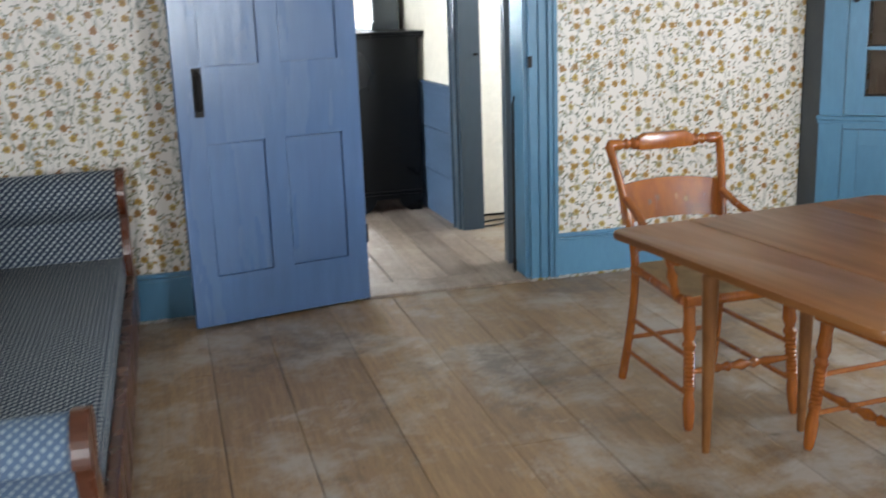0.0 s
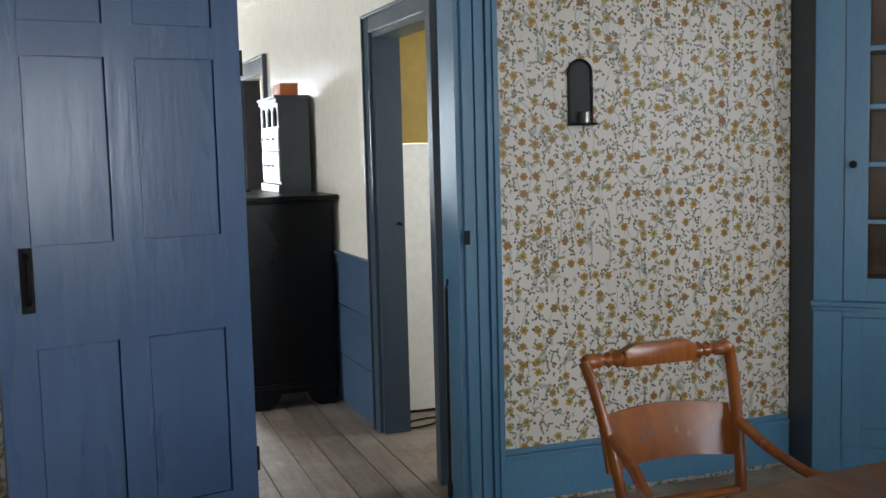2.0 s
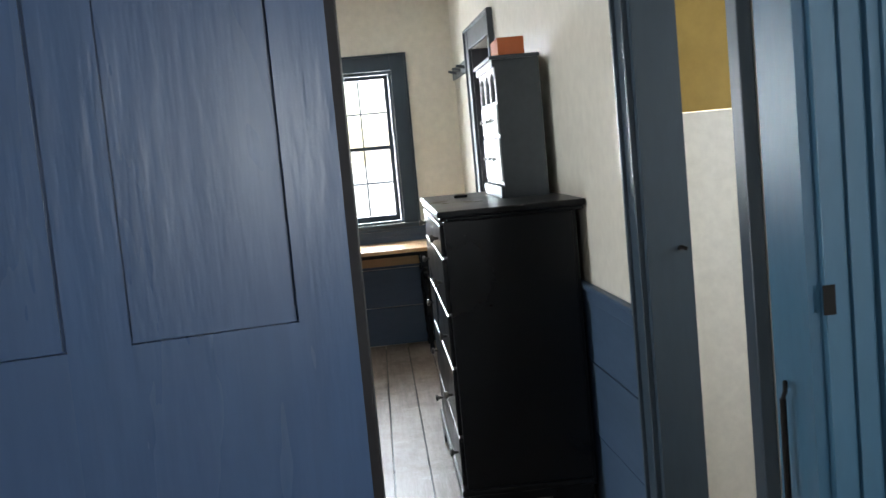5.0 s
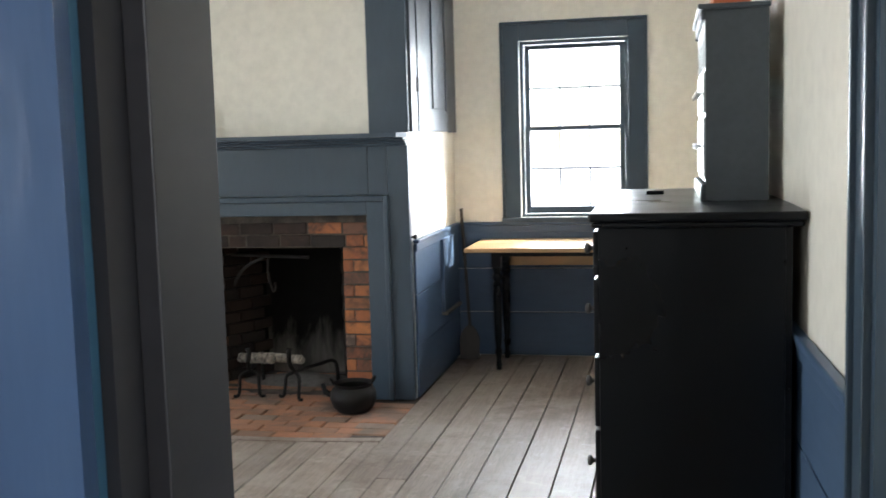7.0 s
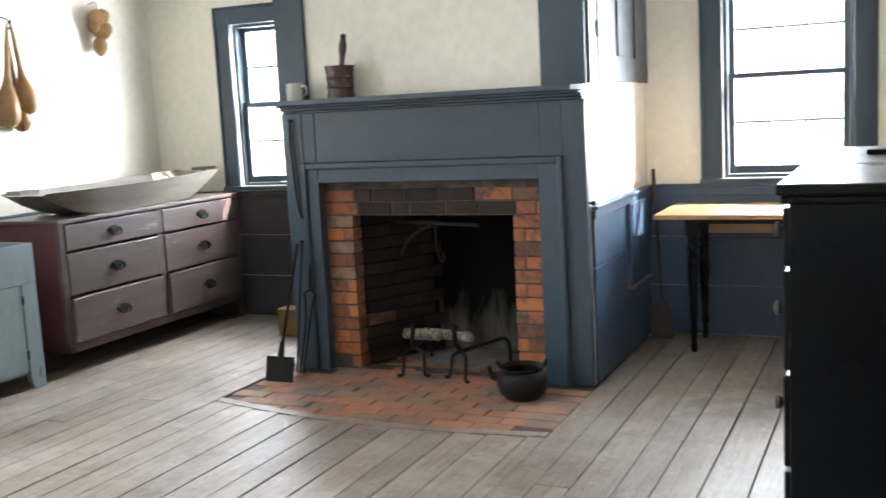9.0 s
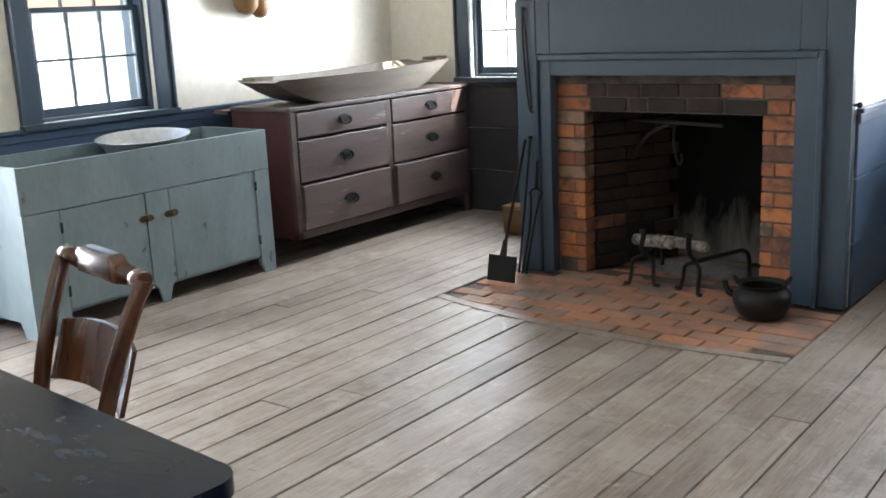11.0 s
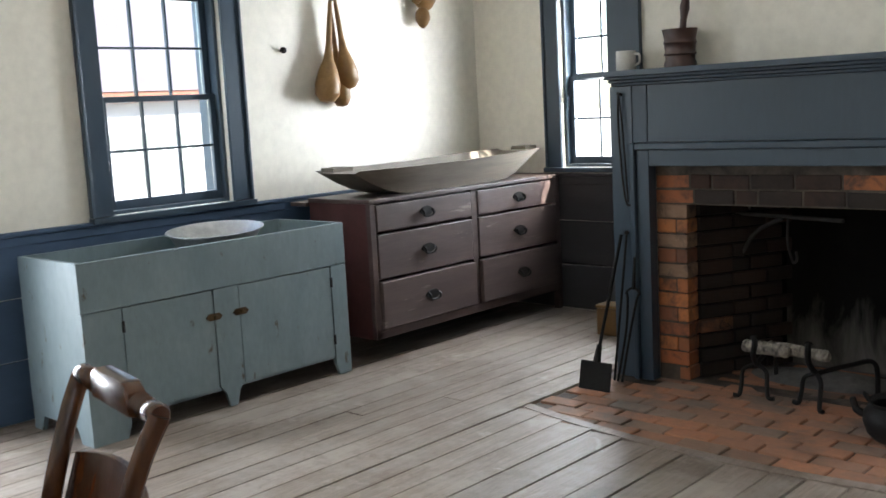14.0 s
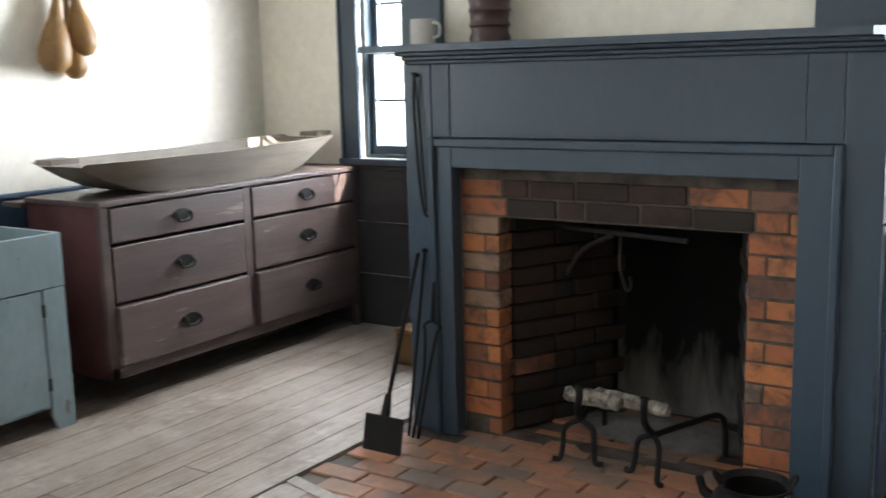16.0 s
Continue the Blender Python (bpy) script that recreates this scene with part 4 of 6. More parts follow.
# ---- things on and round the hearth ----
RUSTED = mat("ash-dusted iron", (0.042, 0.036, 0.031), (0.024, 0.020, 0.018), 0.7, 0.1, scale=14, fine=80, bumps=0.3)
crane = thing("fireplace_crane", "black iron fireplace crane with a hanging pot hook", "crane")
part("arm", tube(bmesh.new(), [(-2.33, 5.88, 0.78), (-2.36, 5.80, 0.775), (-1.80, 5.72, 0.765)], 0.010, 8), RUSTED, crane, shade=True)
part("brace", tube(bmesh.new(), smooth_line([(-2.37, 5.83, 0.42), (-2.33, 5.81, 0.56), (-2.24, 5.79, 0.69), (-2.10, 5.765, 0.762)]), 0.010, 8), RUSTED, crane, shade=True)
part("post", tube(bmesh.new(), [(-2.37, 5.84, 0.02), (-2.37, 5.84, 0.80)], 0.014, 8), RUSTED, crane, shade=True)
part("hook", tube(bmesh.new(), smooth_line([(-2.07, 5.76, 0.778), (-2.075, 5.76, 0.66), (-2.06, 5.76, 0.59), (-2.045, 5.76, 0.555), (-2.03, 5.76, 0.575), (-2.035, 5.76, 0.61)]), 0.006, 6), RUSTED, crane, shade=True)


def andiron(x, y, rz):
    t = thing("andiron", "wrought black iron andiron on curled feet", "andiron", pose(x, y, 0.0, 0, 0, rz), "andirons in the fireplace")
    part("log_bar", tube(bmesh.new(), smooth_line([(0.0, 0.02, 0.15), (0.0, 0.20, 0.16), (0.0, 0.34, 0.15), (0.0, 0.36, 0.0)]), 0.011, 8), IRON, t, shade=True)
    part("post", tube(bmesh.new(), smooth_line([(0.0, 0.02, 0.15), (0.0, -0.02, 0.20), (0.012, -0.035, 0.26), (0.0, -0.02, 0.285)]), [0.013] * 18 + [0.018], 8), IRON, t, shade=True)
    for s in (-1, 1):
        part("foot", tube(bmesh.new(), smooth_line([(0, 0.02, 0.15), (s * 0.050, 0.0, 0.125), (s * 0.056, -0.01, 0.06), (s * 0.064, -0.02, 0.014), (s * 0.090, -0.025, 0.012)]), 0.010, 8), IRON, t, shade=True)
    return t


andiron(-2.07, 5.40, 10)
andiron(-1.80, 5.38, -26)


def split_log(p0, p1, r):
    """A short charred log with a rough, uneven bark."""
    t = thing("log", "charred split birch log lying across the andirons", "log", None, "logs on the andirons")
    n = (Vector(p1) - Vector(p0)).length
    bm = lathe(bmesh.new(), [(r * 0.75, 0), (r, 0.012)] + [(r * random.uniform(0.86, 1.1), n * k / 7) for k in range(1, 7)] + [(r * 0.98, n - 0.01), (r * 0.7, n)], 10, along(p0, p1))
    for v in bm.verts:
        v.co += Vector((random.uniform(-1, 1), random.uniform(-1, 1), random.uniform(-1, 1))) * r * 0.10
    part("bark", bm, ASHLOG, t)


random.seed(11)
split_log((-2.19, 5.545, 0.195), (-1.97, 5.535, 0.192), 0.030)
split_log((-2.10, 5.60, 0.193), (-1.80, 5.555, 0.186), 0.027)
ash = tagged(link("ash_heap", lathe(bmesh.new(), [(0.30, 0.004), (0.24, 0.012), (0.12, 0.035), (0.02, 0.045)], 22, Matrix.Translation((-1.92, 5.82, 0)) @ Matrix.Diagonal((1.2, 0.6, 1, 1))), mat("wood ash", (0.22, 0.21, 0.20), (0.12, 0.115, 0.11), 1.0, scale=14, fine=80, bumps=0.6), True), "grey wood ash heaped on the firebox floor", "ash", "", "stuff")

pot = thing("iron_kettle", "squat black cast-iron kettle with a lug rim", "kettle", pose(-1.375, 5.15, 0.003, 0, 0, 20) @ Matrix.Diagonal((0.97, 0.97, 0.88, 1)))
bm = lathe(bmesh.new(), [(0.02, 0.0), (0.085, 0.004), (0.112, 0.035), (0.128, 0.085), (0.125, 0.125), (0.108, 0.150), (0.100, 0.158), (0.112, 0.178), (0.106, 0.178), (0.094, 0.158), (0.10, 0.12), (0.08, 0.03), (0.01, 0.012)], 28)
part("bowl", bm, IRON, pot, shade=True)
for s in (-1, 1):
    part("lug", tube(bmesh.new(), smooth_line([(s * 0.100, -0.02, 0.172), (s * 0.118, -0.012, 0.202), (s * 0.118, 0.012, 0.202), (s * 0.100, 0.02, 0.172)]), 0.008, 6), IRON, pot, shade=True)
part("spout", tube(bmesh.new(), smooth_line([(-0.118, 0.03, 0.10), (-0.15, 0.04, 0.12), (-0.165, 0.045, 0.17)]), [0.018] * 7 + [0.014] * 5 + [0.010], 8), IRON, pot, shade=True)

shovel = thing("ash_shovel", "long-handled black iron ash shovel leaning on the surround", "shovel")
part("blade", box(bmesh.new(), -0.085, 0.085, -0.006, 0.006, 0, 0.135, 0.003, Matrix.Translation((-2.735, 5.12, 0.002)) @ Matrix.Rotation(radians(-12), 4, "X")), IRON, shovel)
part("socket", tube(bmesh.new(), [(-2.735, 5.15, 0.13), (-2.735, 5.175, 0.21)], [0.020, 0.012], 8), IRON, shovel, shade=True)
part("handle", tube(bmesh.new(), [(-2.735, 5.175, 0.20), (-2.745, 5.405, 0.70)], 0.008, 8), IRON, shovel, shade=True)

poker = thing("fire_poker", "thin black iron poker leaning on the surround", "poker")
part("rod", tube(bmesh.new(), [(-2.745, 5.31, 0.004), (-2.715, 5.405, 0.705)], 0.006, 6), IRON, poker, shade=True)
part("knob", lathe(bmesh.new(), [(0.004, 0), (0.012, 0.008), (0.012, 0.016), (0.004, 0.022)], 10, Matrix.Translation((-2.715, 5.405, 0.70))), IRON, poker, shade=True)

tongs = thing("fire_tongs", "black iron fire tongs leaning on the surround", "tongs")
for s in (-1, 1):
    part("leg", tube(bmesh.new(), smooth_line([(-2.708 + s * 0.012, 5.30, 0.004), (-2.685 + s * 0.012, 5.35, 0.25), (-2.672 + s * 0.026, 5.37, 0.40), (-2.670 + s * 0.036, 5.374, 0.425), (-2.668 + s * 0.02, 5.376, 0.445), (-2.668, 5.378, 0.45)]), 0.006, 6), IRON, tongs, shade=True)
part("stem", tube(bmesh.new(), [(-2.668, 5.378, 0.445), (-2.662, 5.384, 0.60)], [0.010, 0.006], 8), IRON, tongs, shade=True)

toast = thing("hanging_trammel", "thin black iron hook hung from a nail on the surround", "fire iron")
part("nail", tube(bmesh.new(), [(-2.737, 5.425, 1.365), (-2.737, 5.395, 1.372)], 0.008, 8), IRON, toast, shade=True)
part("rod", tube(bmesh.new(), smooth_line([(-2.737, 5.40, 1.375), (-2.745, 5.405, 1.25), (-2.735, 5.41, 1.0), (-2.715, 5.41, 0.86), (-2.69, 5.41, 0.845), (-2.675, 5.405, 0.86)]), 0.005, 6), IRON, toast, shade=True)
part("rod", tube(bmesh.new(), smooth_line([(-2.737, 5.40, 1.37), (-2.722, 5.405, 1.2), (-2.705, 5.41, 0.86)]), 0.004, 6), IRON, toast, shade=True)

# things on the mantel
mug = thing("mug", "cream glazed mug on the mantel shelf", "mug", Matrix.Translation((-2.665, 5.36, 1.474)))
part("cup", lathe(bmesh.new(), [(0.044, 0), (0.046, 0.004), (0.045, 0.09), (0.041, 0.09), (0.040, 0.01), (0.002, 0.008)], 24), STONEWARE, mug, shade=True)
part("handle", tube(bmesh.new(), smooth_line([(0.043, 0, 0.075), (0.070, 0, 0.070), (0.072, 0, 0.035), (0.044, 0, 0.022)]), 0.006, 8), STONEWARE, mug, shade=True)
mort = thing("mortar", "dark turned wooden mortar on the mantel shelf", "mortar", Matrix.Translation((-2.385, 5.36, 1.474)))
part("bowl", lathe(bmesh.new(), [(0.070, 0), (0.072, 0.015), (0.064, 0.035), (0.066, 0.05), (0.072, 0.055), (0.066, 0.07), (0.070, 0.10), (0.074, 0.105), (0.068, 0.12), (0.076, 0.155), (0.078, 0.165), (0.070, 0.165), (0.050, 0.05), (0.002, 0.045)], 26), WICKER, mort, shade=True)
pest = thing("pestle", "dark turned wooden pestle standing in a mortar", "pestle", Matrix.Translation((-2.385, 5.36, 1.474)))
part("shaft", lathe(bmesh.new(), [(0.020, 0), (0.024, 0.03), (0.016, 0.08), (0.014, 0.16), (0.022, 0.20), (0.018, 0.235), (0.012, 0.25), (0.018, 0.262), (0.010, 0.275)], 14, along((0.0, 0, 0.052), (0.035, 0, 0.32))), WICKER, pest, shade=True)

# gilt box standing behind the surround's corner
gilt = thing("brass_box", "small dull brass box on the floor by the chimney", "box", Matrix.Translation((-3.30, 6.15, 0)))
part("body", B(-0.07, 0.07, -0.06, 0.06, 0, 0.16, bev=0.01), mat("pale yellow wood", (0.16, 0.085, 0.02), (0.12, 0.06, 0.015), 0.4), gilt)
part("lid", B(-0.075, 0.075, -0.065, 0.065, 0.16, 0.18, bev=0.008), mat("yellow box lid", (0.20, 0.11, 0.028), (0.15, 0.08, 0.02), 0.4), gilt)


# ---- kitchen furniture ----
def knob_at(parent, p, axis, r=0.016, material=TIN, name="knob"):
    """A small turned drawer knob standing out along the given way."""
    return part(name, lathe(bmesh.new(), [(r * 0.35, 0), (r * 0.4, r * 0.9), (r, r * 1.4), (r * 0.95, r * 1.9), (r * 0.3, r * 2.1)], 12, along(p, Vector(p) + Vector(axis))), material, parent, shade=True)


def bracket_front(L, h, foot, drop):
    """The outline of a base board with shaped feet, from 0 to L."""
    pts = [(0, 0), (foot, 0)]
    n = 6
    for k in range(n + 1):
        a = math.pi / 2 * k / n
        pts.append((foot + drop * math.sin(a) * 0.9, drop * (1 - math.cos(a)) + 0.012 * math.sin(2 * a)))
    for k in range(n, -1, -1):
        a = math.pi / 2 * k / n
        pts.append((L - foot - drop * math.sin(a) * 0.9, drop * (1 - math.cos(a)) + 0.012 * math.sin(2 * a)))
    return pts + [(L - foot, 0), (L, 0), (L, h), (0, h)]


YZ = Matrix(((0, 0, 1, 0), (1, 0, 0, 0), (0, 1, 0, 0), (0, 0, 0, 1)))   # board drawn in y, z, thick along x
XZ = Matrix(((1, 0, 0, 0), (0, 0, -1, 0), (0, 1, 0, 0), (0, 0, 0, 1)))  # board drawn in x, z

chest = thing("chest_of_drawers", "tall black painted chest of five drawers on bracket feet", "chest", Matrix.Translation((0.065, 2.80, 0)))
CL, CD = 1.26, 0.495
part("carcass", B(0.012, CD, 0.0, CL, 0.13, 1.172, bev=0.003), BLACK, chest)
part("top", B(-0.012, 0.548, -0.022, CL + 0.022, 1.188, 1.212, bev=0.006), BLACK, chest)
part("cornice", B(-0.004, 0.54, -0.014, CL + 0.014, 1.172, 1.1875, bev=0.005), BLACK, chest)
part("base_moulding", B(-0.012, CD + 0.002, -0.012, CL + 0.012, 0.118, 0.142, bev=0.005), BLACK, chest)
part("back_board", B(CD, 0.515, 0.03, CL - 0.03, 0.10, 1.169), BLACK, chest)
part("base_board", slab(bmesh.new(), bracket_front(CL + 0.02, 0.118, 0.12, 0.085), -0.010, 0.012, Matrix.Translation((0, -0.010, 0)) @ YZ), BLACK, chest)
for yy in (-0.010, CL - 0.012):
    part("base_board", slab(bmesh.new(), bracket_front(CD - 0.016, 0.118, 0.085, 0.085), 0, 0.022, Matrix.Translation((0.014, yy + 0.022, 0)) @ XZ), BLACK, chest)
for z0, z1 in ((1.040, 1.160), (0.822, 1.030), (0.616, 0.812), (0.348, 0.606), (0.150, 0.338)):
    dr = part("drawer", B(-0.004, 0.03, 0.03, CL - 0.03, z0, z1, bev=0.005), BLACK, chest)
    for yy in (0.17, CL - 0.17):
        knob_at(dr, (-0.004, yy, (z0 + z1) / 2), (-1, 0, 0), 0.016, PEWTER)

hutch = thing("desk_hutch", "blue grey painted desk hutch with pigeonholes standing on a chest", "hutch", Matrix.Translation((0.375, 3.262, 1.212)))
HD, HL, HH = 0.185, 0.62, 0.575
part("side", B(0, HD, 0, 0.018, 0, HH), GREY_PAINT, hutch)
part("side", B(0, HD, HL - 0.018, HL, 0, HH), GREY_PAINT, hutch)
part("back", B(HD - 0.012, HD, 0.018, HL - 0.018, 0, HH), GREY_PAINT, hutch)
part("top", B(-0.022, HD + 0.004, -0.012, HL + 0.012, HH, HH + 0.016, bev=0.003), GREY_PAINT, hutch)
part("cornice", B(-0.012, 0.0, -0.004, HL + 0.004, HH - 0.03, HH, bev=0.003), GREY_PAINT, hutch)
for z in (0.055, 0.255, 0.395):
    part("shelf", B(0.0, HD - 0.012, 0.018, HL - 0.018, z, z + 0.012), GREY_PAINT, hutch)
part("plinth", B(-0.016, 0.0, -0.004, HL + 0.004, 0, 0.05, bev=0.004), GREY_PAINT, hutch)
# Drawer and arch fronts far paler than the case: window light in the colour.
WHITISH = mat("pale grey lit hutch front", (0.42, 0.44, 0.45), (0.34, 0.36, 0.375), 0.45, scale=6, fine=50)
for k in range(3):
    y0 = 0.02 + k * (HL - 0.04) / 3
    y1 = y0 + (HL - 0.04) / 3 - 0.006
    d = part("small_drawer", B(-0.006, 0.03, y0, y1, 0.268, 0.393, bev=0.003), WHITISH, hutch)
    knob_at(d, (-0.006, (y0 + y1) / 2, 0.33), (-1, 0, 0), 0.010)
    ym = (y0 + y1) / 2
    arch = [(y0, 0.408), (y0, 0.545), (y1 + 0.006, 0.545), (y1 + 0.006, 0.408), (y1 - 0.02, 0.408), (y1 - 0.02, 0.48)]
    arch += [(ym + (y1 - 0.02 - ym) * math.cos(a), 0.48 + 0.048 * math.sin(a)) for a in [math.pi * i / 8 for i in range(1, 8)]]
    arch += [(y0 + 0.02, 0.48), (y0 + 0.02, 0.408)]
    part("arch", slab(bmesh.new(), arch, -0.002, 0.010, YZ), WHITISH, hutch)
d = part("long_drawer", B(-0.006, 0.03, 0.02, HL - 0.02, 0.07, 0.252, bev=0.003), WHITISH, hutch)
for yy in (0.16, HL / 2, HL - 0.16):
    knob_at(d, (-0.006, yy, 0.165), (-1, 0, 0), 0.010)
tbox = thing("small_wooden_box", "small open red wooden box on top of the hutch", "box", Matrix.Translation((0.40, 3.30, 1.212 + HH + 0.016)))
for q in (B(0, 0.11, 0, 0.008, 0, 0.075), B(0, 0.11, 0.242, 0.25, 0, 0.075), B(0, 0.008, 0.008, 0.242, 0, 0.075), B(0.102, 0.11, 0.008, 0.242, 0, 0.075), B(0.008, 0.102, 0.008, 0.242, 0, 0.008)):
    part("side", q, ORANGE, tbox)
snuff = tagged(link("snuff_box", B(0.19, 0.25, 3.66, 3.73, 1.2125, 1.226, bev=0.003), BLACK), "small flat black box lying on the chest", "box")

# dry sink
sink = thing("dry_sink", "worn light blue wooden dry sink with two cupboard doors", "dry sink", Matrix.Translation((-4.545, 3.285, 0)))
SL, SD, SH = 1.48, 0.525, 0.79
part("end_panel", slab(bmesh.new(), [(0, 0), (0.07, 0), (0.10, 0.07), (SD - 0.13, 0.07), (SD - 0.10, 0), (SD - 0.02, 0), (SD - 0.02, SH), (0, SH)], 0, 0.022, Matrix.Translation((0, 0.022, 0)) @ XZ), AQUA, sink)
part("end_panel", slab(bmesh.new(), [(0, 0), (0.07, 0), (0.10, 0.07), (SD - 0.13, 0.07), (SD - 0.10, 0), (SD - 0.02, 0), (SD - 0.02, SH), (0, SH)], 0, 0.022, Matrix.Translation((0, SL, 0)) @ XZ), AQUA, sink)
part("front_board", B(SD - 0.020, SD, -0.002, SL + 0.002, 0.575, SH, bev=0.004), AQUA, sink)
part("back_board", B(0, 0.020, 0.022, SL - 0.022, 0.05, SH), AQUA, sink)
part("basin_floor", B(0.020, SD - 0.020, 0.022, SL - 0.022, 0.605, 0.625), AQUA, sink)
part("bottom", B(0.020, SD - 0.022, 0.022, SL - 0.022, 0.085, 0.10), AQUA, sink)


def foot_stile(y0, y1, lean):
    return slab(bmesh.new(), [(y0, 0), (y1 - lean * 0.02, 0), (y1, 0.06), (y1, 0.573), (y0, 0.573)] if lean > 0 else [(y0 + 0.02, 0), (y1, 0), (y1, 0.573), (y0, 0.573), (y0, 0.06)], SD - 0.020, SD - 0.001, YZ)


part("stile", foot_stile(0.0, 0.185, 1), AQUA, sink)
part("stile", foot_stile(SL - 0.10, SL, -1), AQUA, sink)
part("stile", slab(bmesh.new(), [(0.705, 0.004), (0.745, 0.004), (0.765, 0.075), (0.795, 0.11), (0.795, 0.573), (0.658, 0.573), (0.658, 0.11), (0.688, 0.075)], SD - 0.020, SD - 0.001, YZ), AQUA, sink)
for y0, y1, hy, ky in ((0.188, 0.655, 0.188, 0.652), (0.798, SL - 0.103, SL - 0.103, 0.802)):
    d = part("door", B(SD - 0.021, SD - 0.003, y0 + 0.002, y1 - 0.002, 0.10, 0.571, bev=0.003), AQUA, sink)
    for z in (0.19, 0.49):
        part("hinge", B(SD - 0.004, SD + 0.003, hy - 0.006, hy + 0.006, z - 0.025, z + 0.025), IRON, d)
    part("latch_plate", slab(bmesh.new(), [(ky - 0.045, 0.445), (ky - 0.03, 0.43), (ky + 0.03, 0.43), (ky + 0.045, 0.445), (ky + 0.03, 0.462), (ky - 0.03, 0.462)], SD - 0.002, SD + 0.002, YZ), BRASS, d)
    knob_at(d, (SD, ky, 0.446), (1, 0, 0), 0.012, BRASS, "latch_knob")

pan = thing("tin_basin", "round shallow tin basin resting in the dry sink", "basin", pose(-4.29, 4.17, 0.693, 3, 2, 0))
part("bowl", lathe(bmesh.new(), [(0.15, 0.0), (0.155, 0.003), (0.222, 0.112), (0.238, 0.120), (0.240, 0.126), (0.234, 0.127), (0.216, 0.116), (0.152, 0.008), (0.002, 0.006)], 40), TIN, pan, "dented shiny tin bowl", True)
blk = thing("wooden_block", "pale wooden block under the tin basin", "block", pose(-4.29, 4.17, 0.625))
part("block", B(-0.10, 0.10, -0.10, 0.10, 0, 0.066, bev=0.004), TROUGH, blk)

# dresser with six drawers
dresser = thing("low_dresser", "long worn brown grey wooden dresser with six drawers", "dresser", Matrix.Translation((-4.50, 4.955, 0)))
DL, DD = 1.70, 0.488
part("end_panel", slab(bmesh.new(), [(0, 0), (0.06, 0), (0.075, 0.10), (0.12, 0.125), (DD - 0.03, 0.125), (DD - 0.03, 0.862), (0, 0.862)], 0, 0.03, Matrix.Translation((0, 0.03, 0)) @ XZ), RED_WOOD, dresser, "faded red painted end panel")
part("end_panel", slab(bmesh.new(), [(0, 0), (0.06, 0), (0.075, 0.10), (0.12, 0.125), (DD - 0.03, 0.125), (DD - 0.03, 0.862), (0, 0.862)], 0, 0.03, Matrix.Translation((0, DL, 0)) @ XZ), RED_WOOD, dresser)
part("top", B(0.0, DD + 0.012, -0.012, DL + 0.012, 0.862, 0.885, bev=0.004), MAUVE, dresser)
part("top_back", B(-0.13, -0.002, -0.03, DL, 0.84, 0.862, bev=0.003), MAUVE, dresser)
part("back_board", B(0.0, 0.015, 0.03, DL - 0.03, 0.12, 0.862), MAUVE, dresser)
part("bottom_rail", B(DD - 0.04, DD, 0.0, DL, 0.125, 0.175, bev=0.003), MAUVE, dresser)
part("middle_stile", B(DD - 0.04, DD - 0.002, DL / 2 - 0.025, DL / 2 + 0.025, 0.175, 0.862), MAUVE, dresser)
for yy in (0.0, DL - 0.04):
    part("corner_post", B(DD - 0.04, DD, yy, yy + 0.04, 0.0 if yy else 0.125, 0.862, bev=0.003), MAUVE, dresser)
part("dust_panel", B(0.015, DD - 0.042, 0.03, DL - 0.03, 0.13, 0.145), BLACK, dresser)
for c in (0, 1):
    for z0, z1, out in ((0.705, 0.852, 0.004), (0.450, 0.690, 0.004), (0.180, 0.435, 0.022)):
        y0 = 0.045 if c == 0 else DL / 2 + 0.03
        y1 = DL / 2 - 0.03 if c == 0 else DL - 0.045
        d = part("drawer", B(DD - 0.035, DD + out, y0, y1, z0, z1, bev=0.005), MAUVE, dresser)
        yc, zc = (y0 + y1) / 2, (z0 + z1) / 2
        oval = [(yc + 0.056 * math.cos(a), zc + 0.004 + 0.027 * math.sin(a) * (1 - 0.35 * math.cos(a) ** 2)) for a in [math.tau * k / 20 for k in range(20)]]
        hd = part("handle", slab(bmesh.new(), oval, DD + out, DD + out + 0.006, YZ), IRON, d)
        part("bail", tube(bmesh.new(), smooth_line([(DD + out + 0.006, yc - 0.04, zc + 0.012), (DD + out + 0.022, yc - 0.04, zc + 0.0), (DD + out + 0.020, yc - 0.03, zc - 0.022), (DD + out + 0.020, yc + 0.03, zc - 0.022), (DD + out + 0.022, yc + 0.04, zc + 0.0), (DD + out + 0.006, yc + 0.04, zc + 0.012)]), 0.006, 6), IRON, hd, shade=True)

# dough trough: a shell with flared ends
trough = thing("dough_trough", "long weathered grey wooden dough trough on a dresser", "trough", pose(-4.22, 5.72, 0.886, 0, 0, 0))
bm = bmesh.new()


def trough_ring(y, wb, wt, zb, zt):
    return [bm.verts.new(p) for p in ((-wt, y, zt), (-wb, y, zb), (wb, y, zb), (wt, y, zt))]


def trough_run(half, inset, lift):
    """Rings from end to end: a flat bottom that curves up into the flared ends."""
    out = []
    for k in range(15):
        u = -1 + 2 * k / 14
        e = max(0.0, (abs(u) - 0.50) / 0.50)
        rim = 0.153 + 0.012 * abs(u) + 0.012 * u
        low = lift + (rim - 0.014 - lift) * e ** 1.7
        wide = 0.225 - 0.045 * e ** 2 - inset
        out.append(trough_ring(u * half, 0.155 - inset - 0.02 * e, wide, min(low, rim - 0.008), rim))
    return out


